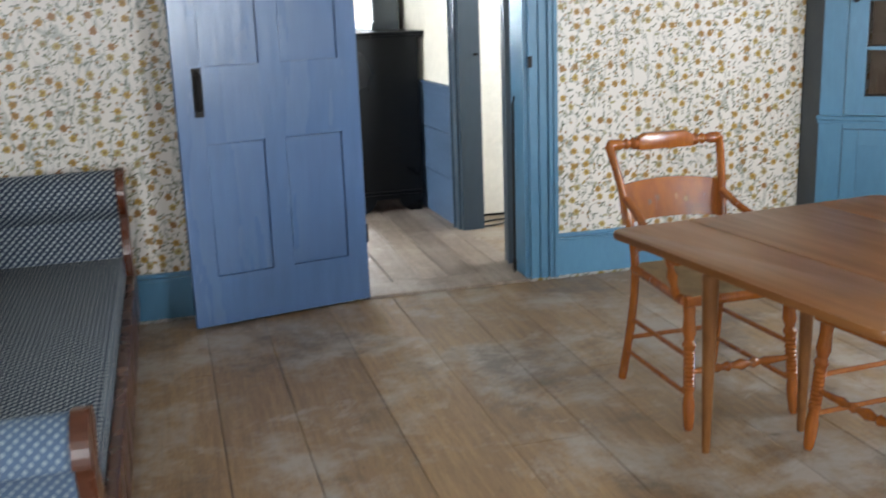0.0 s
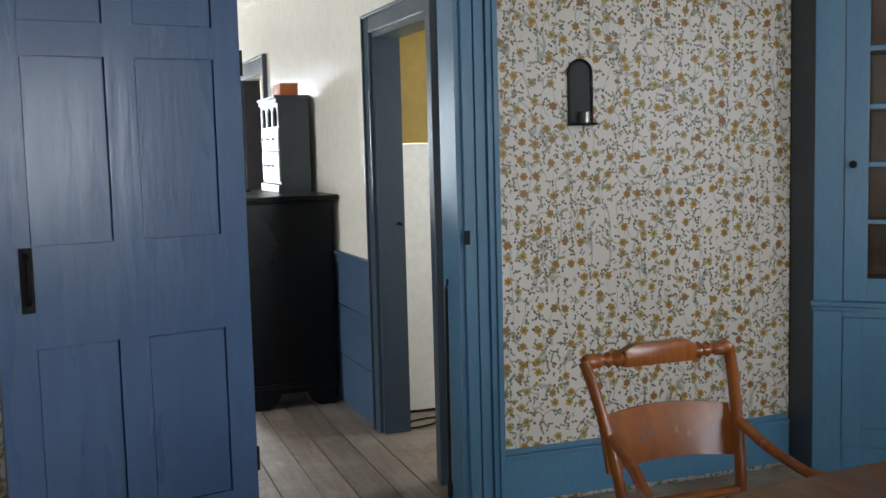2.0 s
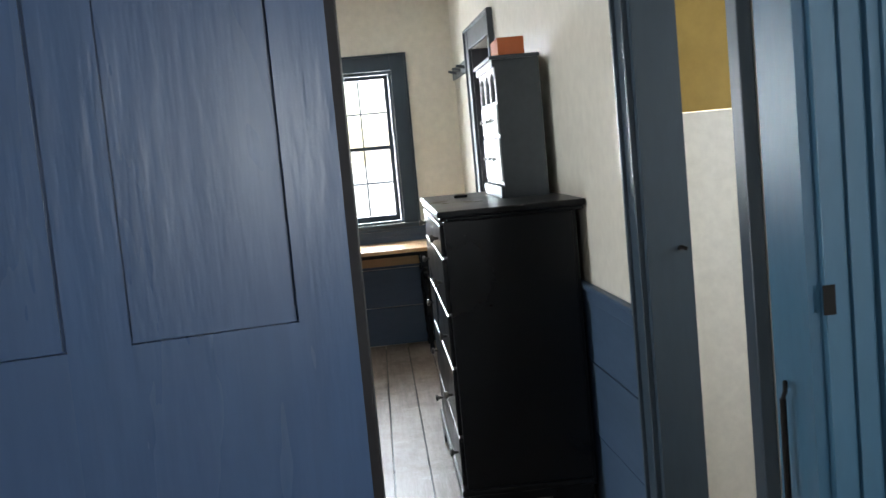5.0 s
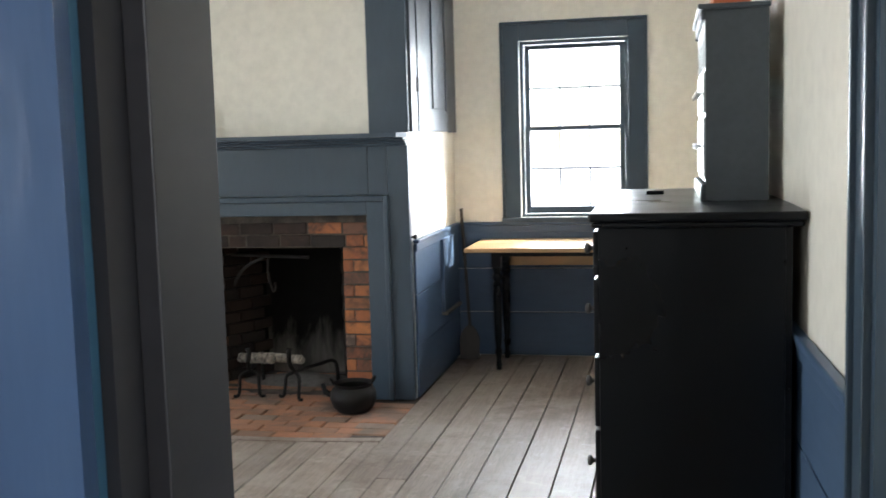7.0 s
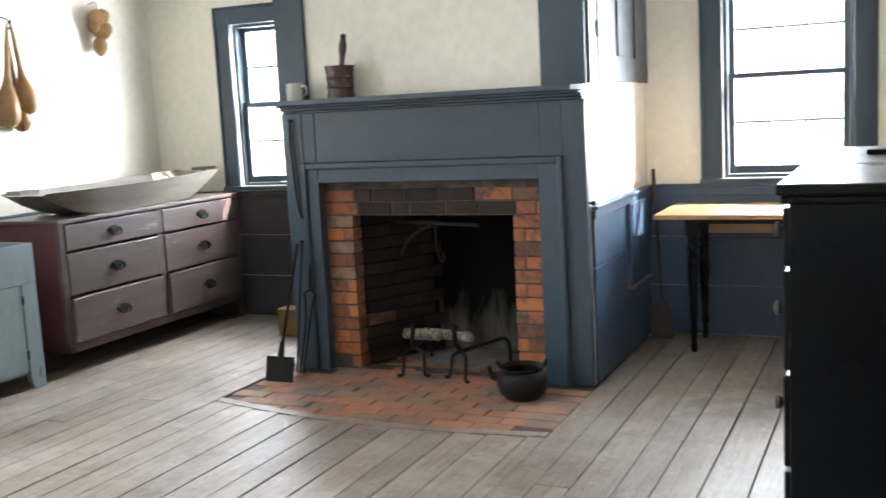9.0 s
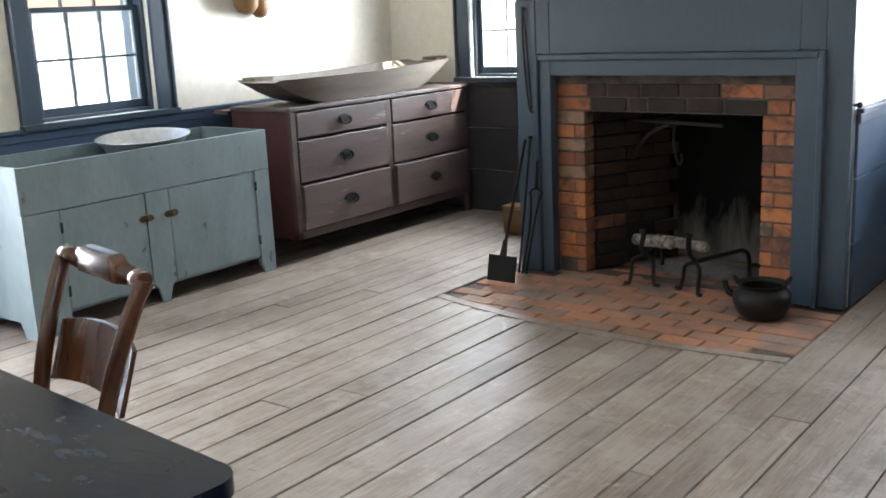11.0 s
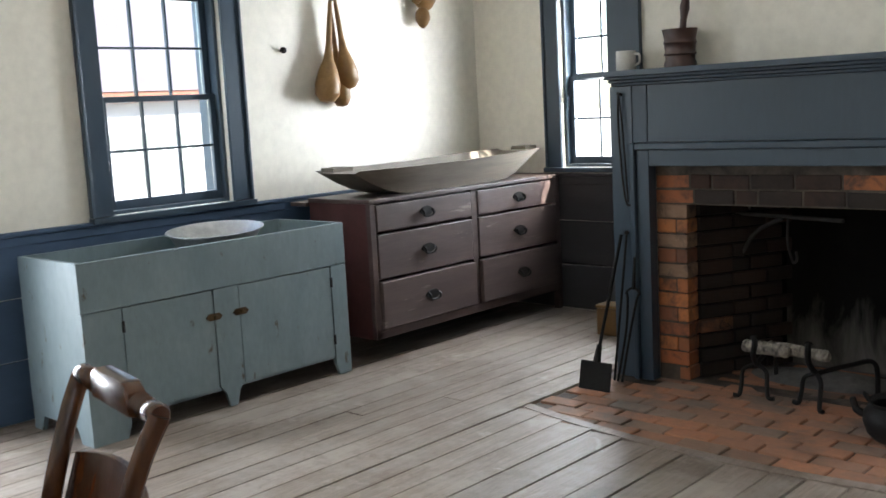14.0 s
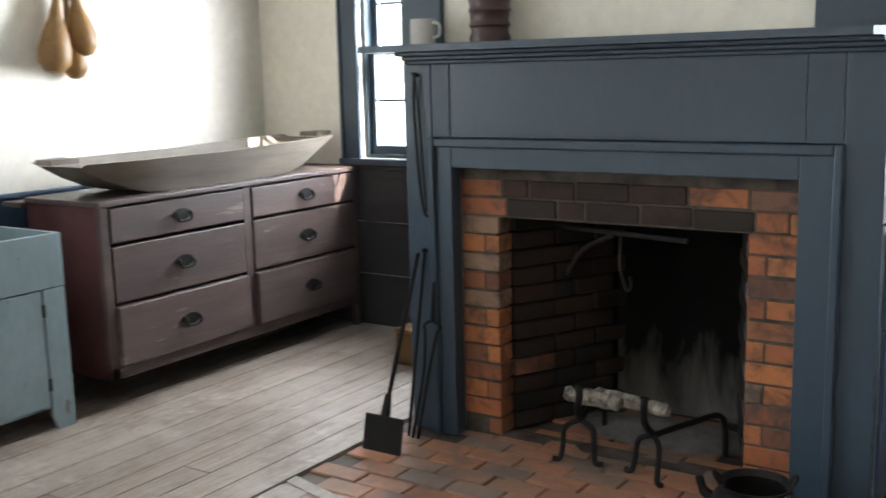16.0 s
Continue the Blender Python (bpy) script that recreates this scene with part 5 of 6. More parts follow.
ol = trough_run(0.79, 0.0, 0.0)
il = trough_run(0.75, 0.022, 0.022)
for rings, flip in ((ol, False), (il, True)):
    for a, b in zip(rings, rings[1:]):
        for i in range(3):
            f = (a[i], a[i + 1], b[i + 1], b[i])
            bm.faces.new(tuple(reversed(f)) if flip else f)
for a, b, c, d in zip(ol, ol[1:], il, il[1:]):
    bm.faces.new((a[0], b[0], d[0], c[0]))
    bm.faces.new((a[3], c[3], d[3], b[3]))
for o, i in ((ol[0], il[0]), (ol[-1], il[-1])):
    for k in range(3):
        bm.faces.new((o[k], i[k], i[k + 1], o[k + 1]))
part("hull", bm, TROUGH, trough, shade=True)
for s, z, u in ((-1, 0.152, 0.06), (1, 0.167, 0.0)):
    part("handle", slab(bmesh.new(), [(-0.06, s * (0.79 - u)), (0.06, s * (0.79 - u)), (0.05, s * (0.92 - u)), (-0.05, s * (0.92 - u))], z, z + 0.022), TROUGH, trough)

# work table under the window
wt = thing("work_table", "pine topped table with black turned legs", "table", Matrix.Translation((-0.93, 6.03, 0)))
part("tabletop", B(0, 1.22, 0, 0.63, 0.752, 0.778, bev=0.004), PINE, wt)
part("apron", B(0.14, 1.10, 0.155, 0.175, 0.712, 0.751), BLACK, wt)
part("apron", B(0.14, 1.10, 0.565, 0.585, 0.610, 0.751), PINE, wt, "bare yellow pine back apron")
for xx in (0.14, 1.08):
    part("apron", B(xx, xx + 0.02, 0.175, 0.565, 0.712, 0.751), BLACK, wt)
LEG = [(0.016, 0.0), (0.020, 0.03), (0.014, 0.07), (0.022, 0.10), (0.024, 0.12), (0.016, 0.145), (0.022, 0.17), (0.028, 0.45), (0.026, 0.52), (0.030, 0.535), (0.020, 0.55), (0.031, 0.575), (0.031, 0.59), (0.022, 0.605), (0.026, 0.62), (0.026, 0.64)]
for xx in (0.165, 1.06):
    for yy in (0.205, 0.55):
        part("leg", lathe(bmesh.new(), LEG, 14, Matrix.Translation((xx, yy, 0))), BLACK, wt, shade=True)
        part("leg_block", B(xx - 0.028, xx + 0.028, yy - 0.028, yy + 0.028, 0.638, 0.7515, bev=0.003), BLACK, wt)

WICKER_DARK = mat("smoke-dark wood", (0.034, 0.024, 0.018), (0.020, 0.015, 0.012), 0.5)
peel = thing("bread_peel", "dark wooden peel leaning in the corner by the table", "peel")
part("blade", slab(bmesh.new(), [(-0.062, 0), (0.062, 0), (0.066, 0.14), (0.045, 0.19), (0.018, 0.22), (-0.018, 0.22), (-0.045, 0.19), (-0.066, 0.14)], 0, 0.012, Matrix.Translation((-1.0, 6.50, 0.002)) @ Matrix.Rotation(radians(-8), 4, "X") @ XZ), WICKER_DARK, peel)
part("handle", tube(bmesh.new(), [(-1.0, 6.525, 0.21), (-1.06, 6.63, 0.98)], 0.011, 8), WICKER_DARK, peel, shade=True)

# black work desk close to the door
desk = thing("black_table", "table with a scuffed glossy black top and dark red legs", "table", pose(-0.905, 1.80, 0, 0, 0, -4.5))
SCUFF = mat("scuffed black tabletop", (0.0035, 0.0065, 0.0140), (0.0055, 0.0095, 0.0190), 0.14, scale=3.5, fine=26, stretch=(0.6, 1.6, 1), bumps=0.07, wear=(0.030, 0.040, 0.060), wear_at=0.562, wear_scale=13, rough_var=0.08, spec=0.15)
bm = slab(bmesh.new(), rounded(-1.52, 0.0, -0.66, 0.0, 0.05), 0.712, 0.742)
bmesh.ops.bevel(bm, geom=[e for e in bm.edges if abs(e.verts[0].co.z - e.verts[1].co.z) < 1e-5 and len(e.link_faces) == 2 and e.calc_face_angle(0) > 1.2], offset=0.012, segments=3, profile=0.5, affect="EDGES")
part("tabletop", bm, SCUFF, desk, shade=True)
for q in (B(-1.46, -0.055, -0.075, -0.055, 0.585, 0.711), B(-1.46, -0.055, -0.605, -0.585, 0.585, 0.711), B(-0.075, -0.055, -0.585, -0.075, 0.585, 0.711), B(-1.46, -1.44, -0.585, -0.075, 0.585, 0.711)):
    part("apron", q, MAHOGANY, desk)
for xx in (-0.065, -1.45):
    for yy in (-0.065, -0.595):
        part("leg", lathe(bmesh.new(), [(0.014, 0), (0.018, 0.10), (0.026, 0.45), (0.030, 0.58), (0.032, 0.711)], 4, Matrix.Translation((xx, yy, 0)) @ Matrix.Rotation(radians(45), 4, "Z") @ Matrix.Diagonal((1.3, 1.3, 1, 1))), MAHOGANY, desk)


# ---- chairs ----
def ringed(h, r):
    """A turned leg with a run of small rings."""
    out = [(r * 0.55, 0), (r * 0.75, h * 0.03), (r * 0.95, h * 0.20), (r * 0.7, h * 0.30)]
    for k in range(9):
        z = h * (0.34 + 0.035 * k)
        out += [(r * 0.95, z), (r * 0.75, z + h * 0.017)]
    return out + [(r * 1.1, h * 0.68), (r * 0.7, h * 0.72), (r * 1.05, h * 0.78), (r * 0.85, h * 0.90), (r * 1.0, h)]


def fancy_chair(m, wood, arms, label, seat_mat, group, stencil=True):
    """A turned fancy chair; it faces -y, with its origin on the floor under the seat."""
    t = thing("armchair" if arms else "side_chair", label, "chair", m, group)
    part("seat", slab(bmesh.new(), [(-0.19, 0.21), (-0.235, -0.18), (-0.21, -0.235), (0.21, -0.235), (0.235, -0.18), (0.19, 0.21)], 0.425, 0.462), seat_mat, t, "woven rush seat")
    rail = part("seat_rail", tube(bmesh.new(), [(-0.232, -0.225, 0.442), (0.232, -0.225, 0.442)], 0.020, 10), wood, t, shade=True)
    for s in (-1, 1):
        part("seat_rail", tube(bmesh.new(), [(s * 0.232, -0.22, 0.444), (s * 0.195, 0.21, 0.444)], 0.017, 8), wood, t, shade=True)
        part("front_leg", lathe(bmesh.new(), ringed(0.43, 0.024), 12, along((s * 0.222, -0.25, 0), (s * 0.205, -0.21, 0.43))), wood, t, shade=True)
        part("back_post", tube(bmesh.new(), smooth_line([(s * 0.212, 0.268, 0), (s * 0.200, 0.215, 0.25), (s * 0.195, 0.20, 0.45), (s * 0.21, 0.225, 0.62), (s * 0.235, 0.285, 0.80), (s * 0.25, 0.325, 0.885)]), 0.020, 10, 0.8), wood, t, shade=True)
        part("side_stretcher", tube(bmesh.new(), [(s * 0.217, -0.240, 0.12), (s * 0.206, 0.245, 0.12)], 0.009, 8), wood, t, shade=True)
        part("side_stretcher", tube(bmesh.new(), [(s * 0.212, -0.230, 0.25), (s * 0.200, 0.220, 0.25)], 0.009, 8), wood, t, shade=True)
    part("front_stretcher", lathe(bmesh.new(), [(0.009, 0), (0.012, 0.06), (0.016, 0.10), (0.010, 0.12), (0.018, 0.145), (0.010, 0.16), (0.020, 0.20), (0.010, 0.235), (0.018, 0.25), (0.010, 0.28), (0.016, 0.30), (0.012, 0.34), (0.009, 0.40)], 12, along((-0.20, -0.232, 0.20), (0.20, -0.232, 0.20))), wood, t, shade=True)
    part("back_stretcher", tube(bmesh.new(), [(-0.204, 0.235, 0.17), (0.204, 0.235, 0.17)], 0.009, 8), wood, t, shade=True)
    crest = part("crest_rail", lathe(bmesh.new(), [(0.017, 0), (0.021, 0.01), (0.020, 0.05), (0.013, 0.065), (0.022, 0.08), (0.013, 0.095), (0.024, 0.11), (0.015, 0.125), (0.018, 0.13), (0.018, 0.37), (0.015, 0.375), (0.024, 0.39), (0.013, 0.405), (0.022, 0.42), (0.013, 0.435), (0.020, 0.45), (0.021, 0.49), (0.017, 0.50)], 14, along((-0.25, 0.325, 0.885), (0.25, 0.325, 0.885))), wood, t, shade=True)
    bm = bmesh.new()
    outline = [(-0.125, -0.028), (0.125, -0.028), (0.125, 0.018), (0.09, 0.034), (-0.09, 0.034), (-0.125, 0.018)]
    slab(bm, outline, -0.018, 0.018, Matrix.Translation((0, 0.325, 0.888)) @ XZ)
    bmesh.ops.bevel(bm, geom=bm.edges[:], offset=0.008, segments=2, profile=0.6, affect="EDGES")
    part("pillow", bm, wood, crest, shade=True)
    n = 10
    bm = bmesh.new()
    rows = []
    for k in range(n + 1):
        u = -1 + 2 * k / n
        y = 0.245 + 0.03 * (1 - u * u)
        rows.append([bm.verts.new((u * 0.222, y + dy, z + dz)) for dy, z, dz in ((0, 0.60, 0.012 * (1 - u * u)), (0.045, 0.735 + 0.016 * (1 - u * u), 0), (0.056, 0.735 + 0.016 * (1 - u * u), 0), (0.012, 0.60, 0.012 * (1 - u * u)))])
    for a, b in zip(rows, rows[1:]):
        for i in range(4):
            bm.faces.new((a[i], a[(i + 1) % 4], b[(i + 1) % 4], b[i]))
    bm.faces.new(rows[0])
    bm.faces.new(list(reversed(rows[-1])))
    slat = part("back_slat", bm, wood, t, shade=True)
    if stencil:
        # faded stencilled fruit on the slat
        for i, (dx, dz, r) in enumerate(((0, 0, 0.026), (-0.05, 0.006, 0.017), (0.05, 0.006, 0.017), (-0.085, -0.006, 0.013), (0.085, -0.006, 0.013), (-0.028, 0.026, 0.012), (0.028, 0.026, 0.012))):
            u = dx / 0.222
            bm = lathe(bmesh.new(), [(r, 0), (r * 0.8, 0.0015)], 12, Matrix.Translation((dx, 0.245 + 0.03 * (1 - u * u) + 0.0225 + dz * 0.33 - 0.0005, 0.674 + dz)) @ Matrix.Rotation(radians(90 - 18), 4, "X"))
            part("stencil", bm, STENCIL if i % 2 else STENCIL_PALE, slat)
    part("lower_slat", tube(bmesh.new(), [(-0.20, 0.205, 0.52), (0.20, 0.205, 0.52)], 0.014, 8), wood, t, shade=True)
    if arms:
        for s in (-1, 1):
            arm = part("arm", tube(bmesh.new(), smooth_line([(s * 0.214, 0.235, 0.70), (s * 0.225, 0.12, 0.655), (s * 0.262, -0.02, 0.612), (s * 0.292, -0.17, 0.605), (s * 0.300, -0.29, 0.598)]), [0.018] * 12 + [0.022] * 8 + [0.026] * 4 + [0.018], 10, 0.7), wood, t, shade=True)
            part("arm_post", lathe(bmesh.new(), [(0.012, 0), (0.018, 0.03), (0.012, 0.05), (0.020, 0.09), (0.011, 0.12), (0.016, 0.15), (0.012, 0.165)], 12, along((s * 0.235, -0.17, 0.44), (s * 0.288, -0.20, 0.602))), wood, arm, shade=True)
    return t


STENCIL = mat("faded dark stencil", (0.10, 0.045, 0.018), (0.16, 0.07, 0.02), 0.35)
STENCIL_PALE = mat("faded gilt stencil", (0.36, 0.20, 0.06), (0.28, 0.14, 0.04), 0.35)
fancy_chair(pose(0.685, -0.865, 0, 0, 0, 1) @ Matrix.Diagonal((0.91, 1.0, 1.0, 1)), MAPLE, True, "honey maple armchair with a stencilled back and rush seat", RUSH, "chairs round the drop-leaf table")
fancy_chair(pose(1.017, -1.57, 0, 0, 0, -84) @ Matrix.Diagonal((1.0, 0.9, 1.0, 1)), MAPLE, False, "honey maple side chair with a stencilled back slat", RUSH, "chairs round the drop-leaf table")
fancy_chair(pose(-1.805, 1.84, 0, 0, 0, -11) @ Matrix.Diagonal((0.82, 1.0, 0.985, 1)), DARK_CHAIR, False, "dark varnished side chair tucked under the black table", RUSH, "", False)

# ---- parlor ----
table = thing("drop_leaf_table", "cherry drop-leaf table with both leaves raised", "table", pose(0.12, -1.285, 0, 0, 0, 6.5))
TW, TL = 1.02, 1.06


def leaf(x0, x1, round_low, round_high):
    r = 0.038
    pts = []
    for cx, cy, a0, on in ((x1 - r, -r, 0, round_high), (x0 + r, -r, 90, round_low), (x0 + r, -TL + r, 180, round_low), (x1 - r, -TL + r, 270, round_high)):
        if on:
            pts += [(cx + r * math.cos(radians(a0 + 15 * k)), cy + r * math.sin(radians(a0 + 15 * k))) for k in range(7)]
        else:
            pts.append((x1 if a0 in (0, 270) else x0, 0.0 if a0 in (0, 90) else -TL))
    return slab(bmesh.new(), pts, 0.737, 0.758)


for nm, q in (("leaf", leaf(0.0, 0.272, True, False)), ("tabletop", leaf(0.2745, 0.744, False, False)), ("leaf", leaf(0.7465, TW, False, True))):
    bmesh.ops.bevel(q, geom=[e for e in q.edges if abs(e.verts[0].co.z - e.verts[1].co.z) < 1e-5], offset=0.004, segments=2, profile=0.5, affect="EDGES")
    part(nm, q, CHERRY, table, shade=True)
for q in (B(0.335, 0.70, -0.105, -0.085, 0.62, 0.736), B(0.335, 0.70, -0.975, -0.955, 0.62, 0.736), B(0.335, 0.355, -0.955, -0.105, 0.62, 0.736), B(0.68, 0.70, -0.955, -0.105, 0.62, 0.736)):
    part("apron", q, CHERRY, table)
for xx in (0.335, 0.71):
    for yy in (-0.04, -0.98):
        lg = part("leg", lathe(bmesh.new(), [(0.012, 0), (0.014, 0.02), (0.020, 0.30), (0.025, 0.50), (0.027, 0.585), (0.020, 0.59), (0.027, 0.60), (0.027, 0.612)], 14, Matrix.Translation((xx, yy, 0))), CHERRY, table, shade=True)
        part("leg_block", B(xx - 0.027, xx + 0.027, yy - 0.027, yy + 0.027, 0.61, 0.7365, bev=0.002), CHERRY, lg)

# the blue door, folded back against the papered wall
DW, DH = 0.856, 2.105
door = tagged(new("door_1"), "blue painted six-panel door standing open", "door", "", "structure")
door.matrix_basis = pose(-0.216, 0.776, 0.012, 0, 0, 13.2)
part("core", B(-DW + 0.001, -0.001, 0.017, 0.030, 0.001, DH - 0.001), DOOR_BLUE, door)
U = (0.0, 0.098, 0.374, 0.474, 0.740, DW)       # stile and panel edges from the hinge
V = (0.0, 0.226, 0.829, 1.163, 1.775, 1.885, 2.015, DH)
for a, b in ((U[0], U[1]), (U[2], U[3]), (U[4], U[5])):
    part("stile", B(-b, -a, 0.0, 0.036, 0, DH), DOOR_BLUE, door)
for z0, z1 in ((V[0], V[1]), (V[2], V[3]), (V[4], V[5]), (V[6], V[7])):
    for a, b in ((U[1], U[2]), (U[3], U[4])):
        part("rail", B(-b, -a, 0.0, 0.036, z0, z1), DOOR_BLUE, door)
for z0, z1 in ((V[1], V[2]), (V[3], V[4]), (V[5], V[6])):
    for a, b in ((U[1], U[2]), (U[3], U[4])):
        part("panel", B(-b + 0.003, -a - 0.0065, 0.0045, 0.0325, z0 + 0.003, z1 - 0.0060), DOOR_BLUE, door)
plate = part("latch_plate", B(-0.779, -0.737, -0.004, 0.0, 0.948, 1.160, bev=0.003), IRON, door, "worn iron latch plate")
part("latch_handle", tube(bmesh.new(), smooth_line([(-0.758, -0.004, 1.135), (-0.758, -0.038, 1.115), (-0.758, -0.042, 1.05), (-0.758, -0.036, 0.995), (-0.758, -0.004, 0.978)]), 0.008, 8), IRON, plate, shade=True)
part("thumb_piece", B(-0.768, -0.748, -0.030, -0.004, 1.142, 1.150, bev=0.002), IRON, plate)
for z in (0.28, 1.72):
    part("hinge", tube(bmesh.new(), [(0.004, 0.004, z), (0.004, 0.004, z + 0.09)], 0.007, 8), IRON, door, shade=True)

strike = thing("strike_plate", "small iron strike plate let into the door casing", "strike plate", Matrix.Translation((0.648, YW - 0.0305, 1.105)))
part("plate", B(-0.012, 0.012, -0.003, 0.0, -0.028, 0.028, bev=0.001), IRON, strike)
rod = thing("iron_rod", "long black iron rod standing against the door jamb", "rod", Matrix.Translation((0.598, 0.955, 0.012)))
part("bar", tube(bmesh.new(), [(0, 0, 0.0), (0.004, 0, 0.88)], 0.007, 8), IRON, rod, shade=True)
part("eye", tube(bmesh.new(), smooth_line([(0.004, 0, 0.88), (0.002, -0.02, 0.90), (0.006, -0.012, 0.915), (0.010, 0.0, 0.905)]), 0.005, 6), IRON, rod, shade=True)
part("foot", lathe(bmesh.new(), [(0.006, 0), (0.011, 0.015), (0.011, 0.06), (0.007, 0.08)], 10), IRON, rod, shade=True)
latch2 = thing("pantry_latch", "small black latch on the pantry door jamb", "latch", Matrix.Translation((0.735, 2.036, 1.08)))
part("catch", tube(bmesh.new(), smooth_line([(0, 0, 0), (0.0, -0.02, 0.006), (0.012, -0.035, 0.0)]), 0.006, 6), IRON, latch2, shade=True)
cable = tagged(link("power_cable", tube(bmesh.new(), smooth_line([(1.25, 2.30, 0.008), (1.02, 2.20, 0.006), (0.90, 2.10, 0.006), (0.78, 2.08, 0.006), (0.80, 2.18, 0.006), (0.95, 2.23, 0.006), (1.10, 2.16, 0.008), (1.20, 1.95, 0.006)]), 0.006, 6), BLACK, True), "black power cable coiled on the pantry floor", "cable")

# tin wall sconce
sconce = thing("wall_sconce", "dark tin candle sconce with an arched back", "sconce", Matrix.Translation((1.165, YW, 1.535)))
bm = bmesh.new()
arc = [(-0.052, 0.0), (0.052, 0.0), (0.052, 0.215)] + [(0.052 * math.cos(a), 0.215 + 0.05 * math.sin(a)) for a in [math.pi * k / 10 for k in range(1, 10)]] + [(-0.052, 0.215)]
slab(bm, arc, 0.001, 0.005, XZ)
part("back_plate", bm, TIN_DARK, sconce)
part("rim", tube(bmesh.new(), [(x, -0.006, z) for x, z in [(-0.052, 0.0)] + list(reversed(arc[2:])) + [(0.052, 0.0)]], 0.006, 8), TIN_DARK, sconce, shade=True)
part("tray", slab(bmesh.new(), [(-0.055, 0.0), (-0.055, -0.05), (-0.035, -0.075), (0.035, -0.075), (0.055, -0.05), (0.055, 0.0)], 0.0, 0.004), TIN_DARK, sconce)
part("tray_rim", tube(bmesh.new(), [(-0.055, -0.002, 0.006), (-0.055, -0.05, 0.006), (-0.035, -0.075, 0.006), (0.035, -0.075, 0.006), (0.055, -0.05, 0.006), (0.055, -0.002, 0.006)], 0.005, 6), TIN_DARK, sconce, shade=True)
part("candle_cup", lathe(bmesh.new(), [(0.013, 0.0), (0.013, 0.05), (0.016, 0.052), (0.011, 0.052), (0.011, 0.01)], 14, Matrix.Translation((0.008, -0.042, 0.004))), TIN, sconce, shade=True)

# diagonal corner cupboard
CW, CH = 1.02, 2.50
cab = thing("corner_cupboard", "blue painted corner cupboard with glazed upper door", "cupboard", pose(2.205, 0.695, 0, 0, 0, -43))
INNER = mat("bare brown cupboard boards", (0.10, 0.055, 0.030), (0.065, 0.036, 0.020), 0.7, scale=5, fine=24, stretch=(8, 8, 0.5), rand=0.2)
G0, G1 = 0.215, CW - 0.215
# Return darker than the cupboard front: its shade is in the colour.
part("end_return", box(bmesh.new(), -0.155, 0.0, 0.0, 0.02, 0, CH, 0.0, pose(0, 0, 0, 0, 0, -47)), GREY_PAINT, cab, "return against the wall, its shade put into a darker grey")
# Black strip standing in for the shadow gap at the wall.
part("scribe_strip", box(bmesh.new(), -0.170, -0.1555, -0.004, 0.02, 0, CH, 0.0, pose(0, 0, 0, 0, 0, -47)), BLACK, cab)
for x0, x1 in ((0.0, 0.118), (CW - 0.118, CW)):
    part("pilaster", B(x0, x1, 0.0, 0.03, 0, CH, bev=0.003), PARLOR_BLUE, cab)
part("ledge", B(-0.012, CW + 0.012, -0.022, 0.03, 0.735, 0.757, bev=0.005), PARLOR_BLUE, cab)
part("ledge", B(-0.006, CW + 0.006, -0.012, 0.0, 0.715, 0.734, bev=0.004), PARLOR_BLUE, cab)
part("rail", B(0.118, CW - 0.118, 0.002, 0.03, 0.69, 0.735), PARLOR_BLUE, cab)
part("rail", B(0.118, CW - 0.118, 0.002, 0.03, 0.0, 0.12), PARLOR_BLUE, cab)
part("rail", B(0.118, CW - 0.118, 0.002, 0.03, 2.16, CH), PARLOR_BLUE, cab)
gd = part("glazed_door", B(0.121, G0, -0.003, 0.024, 0.760, 2.158, bev=0.002), PARLOR_BLUE, cab)
part("door_stile", B(G1, CW - 0.121, -0.003, 0.024, 0.760, 2.158, bev=0.002), PARLOR_BLUE, gd)
part("door_rail", B(G0, G1, -0.0025, 0.024, 0.760, 0.858, bev=0.002), PARLOR_BLUE, gd)
part("door_rail", B(G0, G1, -0.0025, 0.024, 2.07, 2.158, bev=0.002), PARLOR_BLUE, gd)
for k in (1, 2):
    x = G0 + (G1 - G0) * k / 3
    part("muntin", B(x - 0.009, x + 0.009, 0.0, 0.02, 0.858, 2.07), PARLOR_BLUE, gd)
NROW = 5
for k in range(1, NROW):
    z = 0.858 + (2.07 - 0.858) * k / NROW
    part("muntin", B(G0, G1, 0.001, 0.019, z - 0.009, z + 0.009), PARLOR_BLUE, gd)
for i in range(3):
    for j in range(NROW):
        x0, x1 = G0 + (G1 - G0) * i / 3 + 0.009, G0 + (G1 - G0) * (i + 1) / 3 - 0.009
        z0, z1 = 0.858 + 1.212 * j / NROW + 0.009, 0.858 + 1.212 * (j + 1) / NROW - 0.009
        p = part("pane", B(x0, x1, 0.009, 0.012, z0, z1), GLASS, gd)
        p.visible_shadow = False
knob_at(gd, (0.155, -0.003, 1.345), (0, -1, 0), 0.017, IRON)
for x0, x1, kx in ((0.121, CW / 2 - 0.002, CW / 2 - 0.032), (CW / 2 + 0.002, CW - 0.121, CW / 2 + 0.035)):
    d = part("lower_door", B(x0, x1, 0.004, 0.022, 0.123, 0.687, bev=0.002), PARLOR_BLUE, cab)
    for a, b, z0, z1 in ((x0, x0 + 0.075, 0.123, 0.687), (x1 - 0.075, x1, 0.123, 0.687), (x0 + 0.076, x1 - 0.076, 0.123, 0.205), (x0 + 0.076, x1 - 0.076, 0.61, 0.687)):
        part("stile", B(a, b, -0.004, 0.004, z0, z1, bev=0.0015), PARLOR_BLUE, d)
knob_at(cab, (CW / 2 + 0.036, -0.004, 0.495), (0, -1, 0), 0.017, IRON)
